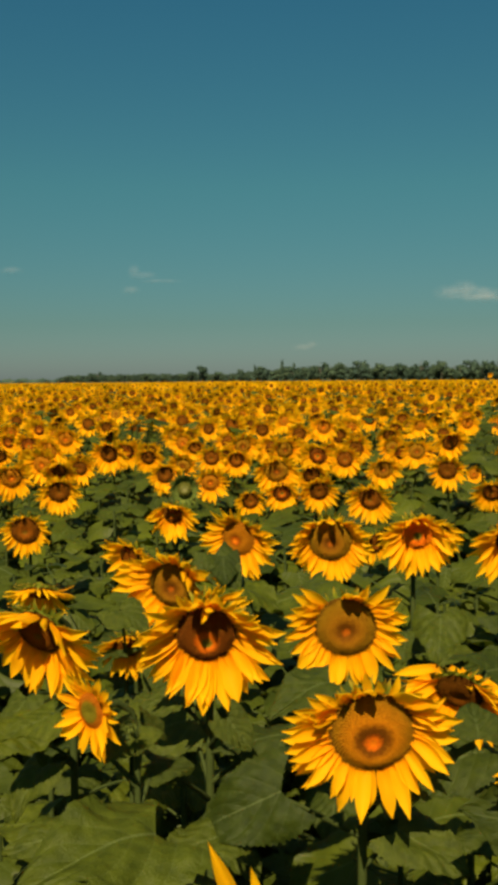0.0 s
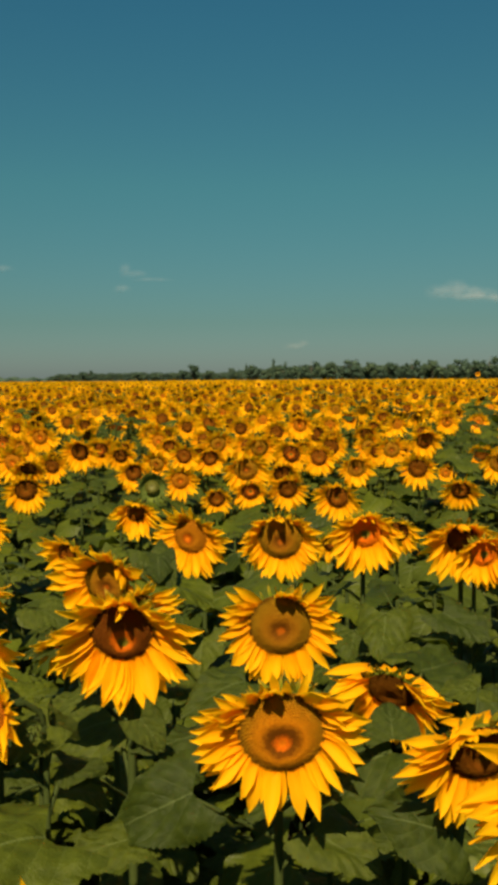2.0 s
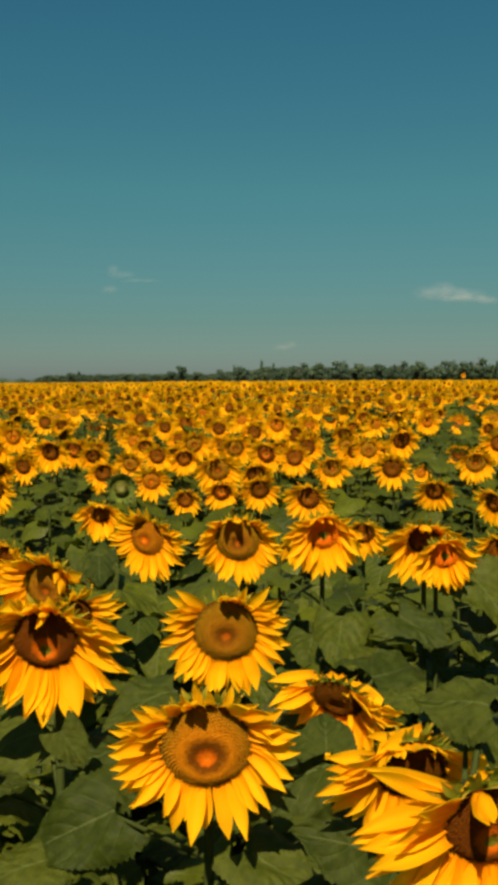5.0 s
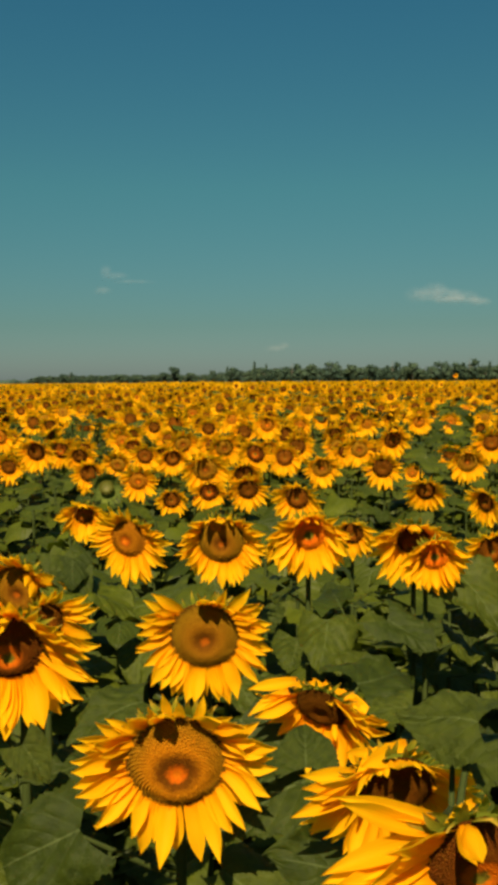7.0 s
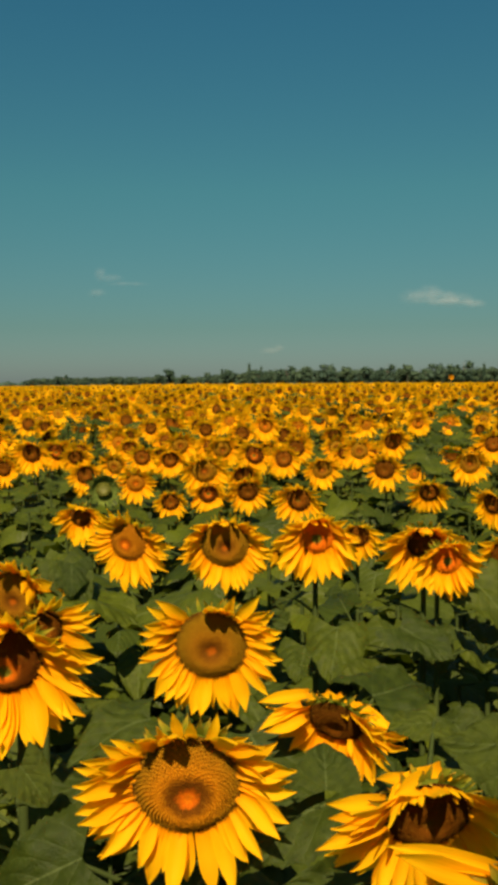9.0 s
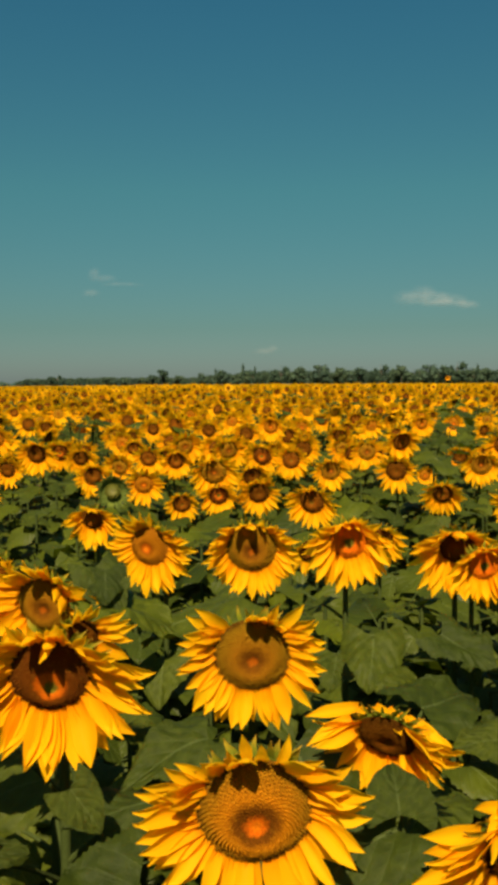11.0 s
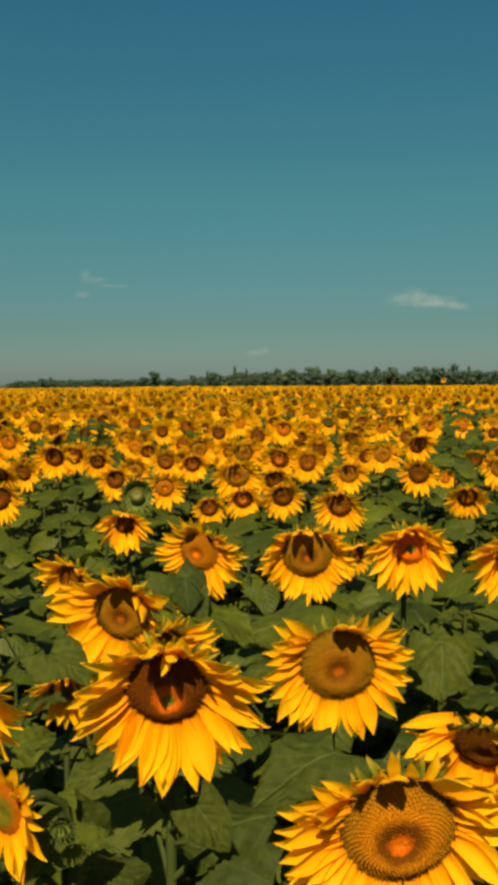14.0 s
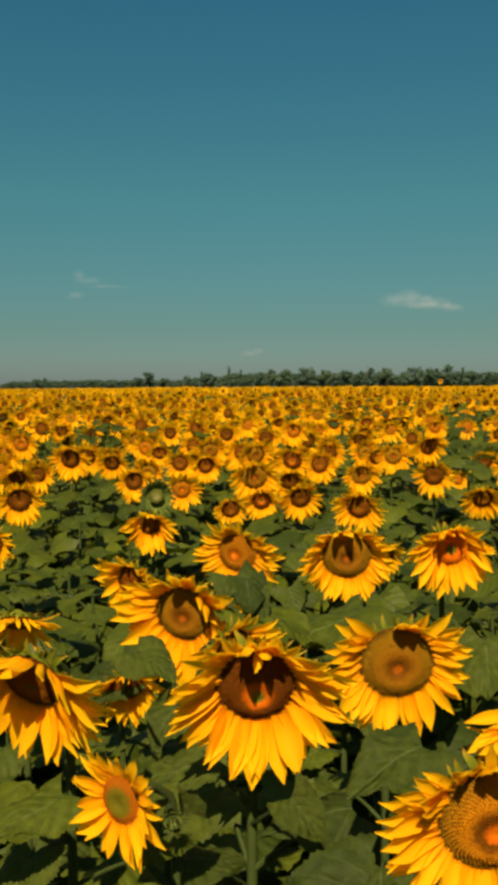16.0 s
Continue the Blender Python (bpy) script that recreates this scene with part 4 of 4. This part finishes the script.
far_sunflower(0.653, 8.134, 1.640, 0.131, 0, 10, "orange")
far_sunflower(-0.057, 7.850, 1.500, 0.150, 4, 10, "olive")
far_sunflower(-0.786, 7.288, 1.500, 0.110, 0, 11, "plain")
far_sunflower(0.283, 7.367, 1.500, 0.150, 0, 18, "olive")
far_sunflower(0.612, 7.276, 1.500, 0.100, 0, 17, "orange")
far_sunflower(-2.431, 9.474, 1.547, 0.119, 0, 11, "orange")
far_sunflower(-0.454, 7.689, 1.500, 0.110, 0, 17, "plain")
far_sunflower(-1.548, 10.110, 1.555, 0.135, 0, 11, "plain")
far_sunflower(-0.423, 9.703, 1.550, 0.127, 0, 11, "plain")
far_sunflower(-0.701, 8.747, 1.538, 0.130, 0, 8, "olive")
far_sunflower(0.134, 9.464, 1.547, 0.133, 0, 10, "plain")
far_sunflower(0.476, 8.857, 1.539, 0.139, 4, 10, "plain")
far_sunflower(0.452, 11.195, 1.569, 0.140, 0, 8, "orange")
far_sunflower(0.811, 9.848, 1.552, 0.136, 0, 7, "orange")
far_sunflower(1.087, 9.913, 1.553, 0.118, 0, 10, "orange")
far_sunflower(0.911, 7.863, 1.526, 0.119, 0, 10, "dark")
far_sunflower(1.452, 11.192, 1.569, 0.131, 0, 14, "plain")
far_sunflower(-2.114, 10.174, 1.556, 0.117, 0, 13, "plain")
far_sunflower(-2.196, 9.712, 1.550, 0.118, 0, 14, "dark")
far_sunflower(-1.478, 5.739, 1.460, 0.140, 10, 18, "orange")
far_sunflower(-1.233, 5.990, 1.480, 0.120, 6, 35, "plain", label=BOWED)
far_sunflower(1.293, 8.554, 1.535, 0.131, -20, 18, "plain")
far_sunflower(1.681, 9.751, 1.551, 0.127, 0, 11, "olive")
far_sunflower(1.894, 11.522, 1.573, 0.130, 0, 17, "plain")
far_sunflower(2.051, 11.115, 1.568, 0.114, 0, 11, "dark")
far_sunflower(2.437, 10.371, 1.559, 0.143, 0, 10, "orange")
far_sunflower(2.773, 10.331, 1.558, 0.134, 0, 10, "orange")
far_sunflower(2.977, 12.229, 1.582, 0.128, 0, 14, "plain")
far_sunflower(2.281, 11.604, 1.574, 0.130, 0, 10, "orange")
far_sunflower(0.850, 11.798, 1.576, 0.121, 0, 14, "plain")
far_sunflower(2.613, 13.851, 1.600, 0.123, 0, 11, "plain")
far_sunflower(2.324, 15.208, 1.616, 0.120, 0, 13, "plain")
far_sunflower(3.513, 15.480, 1.619, 0.120, 0, 11, "plain")
far_sunflower(-3.469, 14.049, 1.603, 0.122, 0, 11, "plain")
far_sunflower(-3.472, 16.267, 1.627, 0.128, 0, 14, "plain")
far_sunflower(-2.677, 13.925, 1.601, 0.131, 0, 11, "plain")
far_sunflower(-2.072, 13.294, 1.594, 0.133, 0, 10, "plain")
far_sunflower(-1.771, 13.785, 1.600, 0.123, 0, 10, "olive")
far_sunflower(-1.459, 12.870, 1.589, 0.126, 0, 13, "olive")
far_sunflower(-1.354, 14.716, 1.610, 0.120, 0, 11, "plain")
far_sunflower(-1.039, 12.809, 1.588, 0.126, 20, 10, "olive")
far_sunflower(-0.572, 19.497, 1.660, 0.152, 0, 11, "plain")
far_sunflower(-1.061, 18.148, 1.647, 0.120, 0, 11, "plain")
far_sunflower(-1.927, 18.000, 1.645, 0.128, 0, 11, "olive")
far_sunflower(-0.127, 12.677, 1.587, 0.143, 0, 7, "orange")
far_sunflower(0.212, 16.940, 1.634, 0.136, 0, 8, "orange")
far_sunflower(0.949, 19.141, 1.657, 0.136, 0, 11, "plain")
far_sunflower(9.574, 37.000, 2.220, 0.110, 0, 8, "olive", label="lone taller sunflower standing above the field")


def bud(x, y, z, rim, leaves=5):
    """A head still closed in its green bracts."""
    r = random.Random(77)
    plant = tagged(new("sunflower"), "unopened green sunflower bud on a tall stem", "sunflower", "sunflowers in the field")
    right, up, n = facing(6, 4)
    pts = stem_points((x, y, z), n, rim)
    foot = pts[0].copy()
    plant.location = foot
    part("stem", mesh_of("stem", *tube([q - foot for q in pts], [q * min(1.0, 0.3 + rim * 12) for q in (0.014, 0.014, 0.013, 0.012, 0.011, 0.010, 0.010, 0.010, 0.011, 0.014)], 8)[:3], [STEM]), plant)
    head = part("flower_head", GREEN_CUP, plant, "", axes(right, up, n, Vector((x, y, z)) - foot, rim))
    if rim > 0.03:
        part("disc", DISCS["young"], head, "", Matrix.Diagonal((0.5, 0.5, 0.4, 1)))
    for i in range(46 if rim > 0.03 else 30):
        t, inner = 2.39996 * i, i < 12
        if inner and rim > 0.03:
            continue
        lift = 78 if inner else (r.uniform(8, 50) if rim > 0.03 else 30)
        part("bract", (GREENS if rim > 0.03 else DARK_GREENS)[i % 5], head, "", petal_seat(t, r.uniform(0.9, 1.15) * (0.62 if rim > 0.03 else 1.0), radians(lift), 0.6 if inner else (0.80 if rim > 0.03 else 0.98), -0.1))
    for i in range(leaves):
        t = 137.5 * i
        start = Vector((0, 0, z - 0.15 - 0.12 * i))
        base = start + Vector((math.cos(radians(t)) * 0.09, math.sin(radians(t)) * 0.09, 0.02))
        add_leaf(plant, SMALL_LEAVES[i], start, leaf_pose(base, t, 25, 0.19, 5))


bud(-0.380, 5.376, 1.425, 0.082)
bud(-0.198, 1.475, 1.490, 0.012, 0)

LANE = ((1.40, 5.0), (2.05, 7.75), (3.45, 13.0), (4.35, 16.0))


def off_lane(x, y):
    """How far a place lies from the strip of plants without blooms."""
    return np.where((np.asarray(y) > 6.5) & (np.asarray(y) < 16), np.abs(x - np.interp(y, [p[1] for p in LANE], [p[0] for p in LANE])), 9.0)


places = random.Random(31)
for row in range(7):
    y = 6.8 + 0.29 * row
    for col in range(18):
        x, yy = -0.33 * y - 0.2 + (0.66 * y + 0.4) * (col + places.uniform(0.1, 0.9)) / 18, y + places.uniform(-0.15, 0.15)
        near = min(math.hypot(o.location.x - x, o.location.y - yy) for o in scene.objects if o.name.startswith("sunflower"))
        if near > 0.30 and off_lane(x, yy) > 0.28:
            far_sunflower(x, yy - 0.1, places.uniform(1.38, 1.48) + float(rise(yy, x)), places.uniform(0.115, 0.145), places.uniform(-26, 26), places.uniform(8, 26), places.choice(("plain", "plain", "olive", "orange", "dark")), 5)


# ---- the rest of the field, past counting ----
def scatter(shape, ms):
    """One shape at many poses (an n x 4 x 4 array)."""
    verts, tris, uvs, slot = shape
    n, k = len(ms), len(verts)
    out = np.einsum("nij,kj->nki", ms[:, :3, :3], verts) + ms[:, None, :3, 3]
    slots = np.full(len(tris), slot) if np.isscalar(slot) else slot
    return out.reshape(-1, 3), (tris[None] + (np.arange(n) * k)[:, None, None]).reshape(-1, 3), np.tile(uvs, (n, 1)), np.tile(slots, n)


def gathered(groups):
    v, t, u, k, n = [], [], [], [], 0
    for verts, tris, uvs, slots in groups:
        v.append(verts), t.append(tris + n), u.append(uvs), k.append(slots)
        n += len(verts)
    return np.concatenate(v), np.concatenate(t), np.concatenate(u), np.concatenate(k)


def plant_shape(seed, lod):
    """A whole flowering plant whose face is at 0, 0, 0 and looks to -y: slots petal, disc, leaf, stem."""
    r = random.Random(seed)
    right, up, n = facing(0, 8)
    head = axes(right, up, n, Vector((0, 0, 0)), 1.0)
    shapes = []
    reach, rim = 0.150, r.uniform(0.050, 0.062)
    bare, tone = seed % (8 if lod == 0 else 6) == 5, (1, 4, 1, 5, 1, 6)[seed % 6]
    sides = (14, 8, 6)[lod]
    if bare:
        pass
    elif lod == 0:
        for m in petal_ring(r, rim, reach, 32, r.uniform(0.3, 0.9), 14):
            shapes.append(moved(petal_shape(r.randrange(30), 3, 4, 0, 0.85), head @ m, 0))
    else:
        count = (0, 18, 10)[lod]
        for i in range(count):
            t = 2 * math.pi * (i + r.uniform(-0.3, 0.3)) / count
            lift = radians(4 + 9 * max(0.0, math.sin(t)) + r.uniform(-9, 9))
            seat = petal_seat(t, (reach - rim * 0.8) * r.uniform(0.9, 1.1), lift, rim * 0.8, 0, 0.34)
            half = (0, 0.20, 0.42)[lod]
            kite = (np.array([(-half * 0.6, 0, 0), (half * 0.6, 0, 0), (half, 0.45, 0), (0, 1, 0.0), (-half, 0.45, 0)]) if lod == 1 else np.array([(-half, 0, 0), (half, 0, 0), (0, 1, 0)], float))
            tris = np.array([(0, 1, 2), (0, 2, 4), (4, 2, 3)]) if lod == 1 else np.array([(0, 1, 2)])
            shapes.append(moved((kite, tris, np.stack([kite[:, 0] + 0.5, kite[:, 1]], 1), 0), head @ seat, 0))
    if not bare:
        ring = [(math.cos(2 * math.pi * i / sides), math.sin(2 * math.pi * i / sides), 0) for i in range(sides)]
        disc = np.array([(0, 0, 0.22)] + ring) * rim * 1.04 + (0, 0, 0.010)
        tris = np.array([(0, 1 + i, 1 + (i + 1) % sides) for i in range(sides)])
        shapes.append(moved((disc, tris, np.array([(0.1, 0)] + [(0.95, 0)] * sides), 1), head, tone))
        cup = np.array([(0, 0, -0.5)] + ring) * rim * 1.02
        shapes.append(moved((cup, tris[:, ::-1], np.array([(0.5, 0.5)] * (sides + 1)), 3), head, 3))
    way = r.uniform(0, 360)
    for i in range((9, 9, 4)[lod]):
        way += 137.5
        h = (0.02 if bare else (-0.02, 0.0, -0.03)[lod]) - (0.8, 0.5, 0.25)[lod] * i / 6
        start = Vector((0, 0.09, h))
        m = leaf_pose(start + Vector((math.cos(radians(way)) * 0.07, math.sin(radians(way)) * 0.07, 0)), way, r.uniform(-8, 30), r.uniform(0.11, 0.18), r.uniform(-25, 25))
        if lod == 0:
            shapes.append(moved(leaf_shape(r.randrange(60), 5, 6), m, 2))
            shapes.append((*tube([start, m @ Vector((0, 0.05, 0))], [0.005, 0.004], 3)[:3], 2))
        else:
            w = 0.36
            q = np.array([(0, 0, 0), (-w, 0.25, 0.05), (w, 0.25, 0.05), (0, 1, -0.25)])
            shapes.append(moved((q, np.array([(0, 2, 1), (1, 2, 3)]), np.stack([q[:, 0] + 0.5, q[:, 1]], 1), 2), m, 2))
    if lod < 2:
        shapes.append((*tube([(0, 0.09, -1.5), (0, 0.09, -0.10), (0, 0.06, -0.01), (0, 0.02, 0)], [0.013, 0.011, 0.010, 0.010], 4)[:3], 3))
    verts, tris, uvs, slots = join(shapes)
    return verts, tris, uvs, slots


def leafy_shape(seed, cols, rows, count, high):
    """A flowerless plant: a stem and its leaves, foot at 0, 0, 0."""
    r = random.Random(seed)
    shapes = [(*tube([(0, 0, 0), (0.01, 0, 0.6), (0, 0.01, high)], [0.012, 0.011, 0.006], 6)[:3], 3)]
    way = r.uniform(0, 360)
    for i in range(count):
        way += 137.5 + r.uniform(-20, 20)
        h = high - 0.80 * i / count
        start = Vector((0, 0, h))
        stalk = r.uniform(0.05, 0.13)
        m = leaf_pose(start + Vector((math.cos(radians(way)) * stalk, math.sin(radians(way)) * stalk, 0.03)), way, r.uniform(-12, 44), r.uniform(0.115, 0.185), r.uniform(-28, 28))
        shapes.append(moved(leaf_shape(r.randrange(60), cols, rows), m, 2))
        shapes.append((*tube([start, m @ Vector((0, 0.06, 0))], [0.0035, 0.003], 3)[:3], 3))
    return join(shapes)


rng = np.random.default_rng(5)


def poses(xs, ys, zs, turns, sizes, bows):
    """Arrays of poses: turned round z, bowed round x, scaled."""
    n = len(xs)
    c, s, cb, sb = np.cos(turns), np.sin(turns), np.cos(bows), np.sin(bows)
    m = np.zeros((n, 4, 4))
    m[:, 0, 0], m[:, 0, 1], m[:, 0, 2] = c, -s * cb, s * sb
    m[:, 1, 0], m[:, 1, 1], m[:, 1, 2] = s, c * cb, -c * sb
    m[:, 2, 1], m[:, 2, 2] = sb, cb
    m[:, :3, :3] *= sizes[:, None, None]
    m[:, 0, 3], m[:, 1, 3], m[:, 2, 3], m[:, 3, 3] = xs, ys, zs, 1
    return m


def lattice(near, far, step, wedge):
    """Jittered places with near < distance ahead < far, within a sideways slope of wedge."""
    ys = np.arange(near, far, step)
    out = []
    for y in ys:
        w = wedge * y + 1.5
        xs = np.arange(-w, w, step)
        out.append(np.stack([xs + rng.uniform(-0.42, 0.42, len(xs)) * step, y + rng.uniform(-0.42, 0.42, len(xs)) * step], 1))
    return np.concatenate(out)


STUFF_MATS = [PETAL, DISC["deep"], LEAF, STEM, DISC["orange"], DISC["olive"], DISC["plain"]]
taken = np.array([(o.location.x, o.location.y) for o in scene.objects if o.name.startswith("sunflower")])


def field(name, places, lod, kinds, label, spread=0.07):
    free = np.min(np.hypot(places[:, None, 0] - taken[None, :, 0], places[:, None, 1] - taken[None, :, 1]), axis=1) > 0.30
    places = places[free & (off_lane(places[:, 0], places[:, 1]) > 0.012 * places[:, 1] + 0.2)]
    n = len(places)
    pick = rng.integers(0, kinds, n)
    zs = 1.47 + rise(places[:, 1], places[:, 0]) + rng.normal(0, spread, n).clip(-0.22, 0.15)
    ms = poses(places[:, 0], places[:, 1], zs, np.radians(rng.normal(0, 27, n)), rng.uniform(0.92, 1.25, n), np.radians(rng.normal(0, 9, n)))
    groups = [scatter(plant_shape(500 + 31 * lod + s, lod), ms[pick == s]) for s in range(kinds)]
    verts, tris, uvs, slots = gathered(groups)
    verts[:, 2] = np.maximum(verts[:, 2], -0.03)
    me = mesh_of(name, verts, tris, uvs, STUFF_MATS, slots)
    tagged(new(name, me), label, "sunflower field", kind="stuff")


field("sunflower_rows", lattice(8.6, 30, 0.56, 0.34), 0, 8, "dense rows of yellow sunflowers in bloom")
field("sunflower_rows_beyond", lattice(30, 95, 0.70, 0.34), 1, 10, "dense field of sunflowers, yellow and green, farther off", 0.10)
field("sunflower_expanse", np.concatenate([lattice(95, 180, 1.15, 0.36), lattice(180, 540, 3.1, 0.36)]), 2, 10, "far expanse of sunflowers reaching the tree line", 0.13)

# the field beside and behind the camera
ax, ay = np.meshgrid(np.arange(-15, 15, 0.52), np.arange(-13, 9, 0.52))
side = np.stack([ax.ravel(), ay.ravel()], 1) + rng.uniform(-0.22, 0.22, (ax.size, 2))
side = side[(np.abs(side[:, 0]) > 0.36 * side[:, 1].clip(0) + 0.9) | (side[:, 1] < -0.5)]
field("sunflower_rows_around", side, 1, 8, "sunflowers growing on all sides of the path")


def undergrowth(name, places, cols, rows, count, kinds, high, label):
    places = places[np.min(np.hypot(places[:, None, 0] - taken[None, :, 0], places[:, None, 1] - taken[None, :, 1]), axis=1) > 0.07]
    n = len(places)
    pick = rng.integers(0, kinds, n)
    ms = poses(places[:, 0], places[:, 1], rise(places[:, 1], places[:, 0]) - 0.03, rng.uniform(-0.7, 0.7, n), rng.uniform(0.80, 1.08, n), np.zeros(n))
    verts, tris, uvs, slots = gathered([scatter(leafy_shape(900 + s, cols, rows, count, high), ms[pick == s]) for s in range(kinds)])
    tagged(new(name, mesh_of(name, verts, tris, uvs, STUFF_MATS, slots)), label, "foliage", kind="stuff")


undergrowth("sunflower_foliage", lattice(1.3, 3.2, 0.30, 0.36), 7, 27, 12, 14, 1.02, "broad toothed green sunflower leaves below the blooms")
undergrowth("sunflower_foliage_beyond", lattice(3.2, 9.2, 0.27, 0.36), 5, 7, 13, 16, 1.24, "broad green sunflower leaves between the rows")
strip = np.stack([np.interp(np.arange(6.0, 16.0, 0.16), [p[1] for p in LANE], [p[0] for p in LANE]), np.arange(6.0, 16.0, 0.16)], 1)
undergrowth("sunflower_foliage_strip", strip + rng.uniform(-0.18, 0.18, strip.shape), 5, 7, 12, 8, 1.42, "strip of leafy sunflower plants without blooms")
bx, by = np.meshgrid(np.arange(-9, 9.1, 0.44), np.arange(-8, 9.1, 0.44))
beside = np.stack([bx.ravel(), by.ravel()], 1) + rng.uniform(-0.2, 0.2, (bx.size, 2))
beside = beside[(np.abs(beside[:, 0]) > 0.36 * beside[:, 1].clip(0) + 1.4) | (beside[:, 1] < -0.5)]
undergrowth("sunflower_foliage_around", beside, 3, 6, 9, 8, 1.15, "green sunflower leaves on all sides of the path")
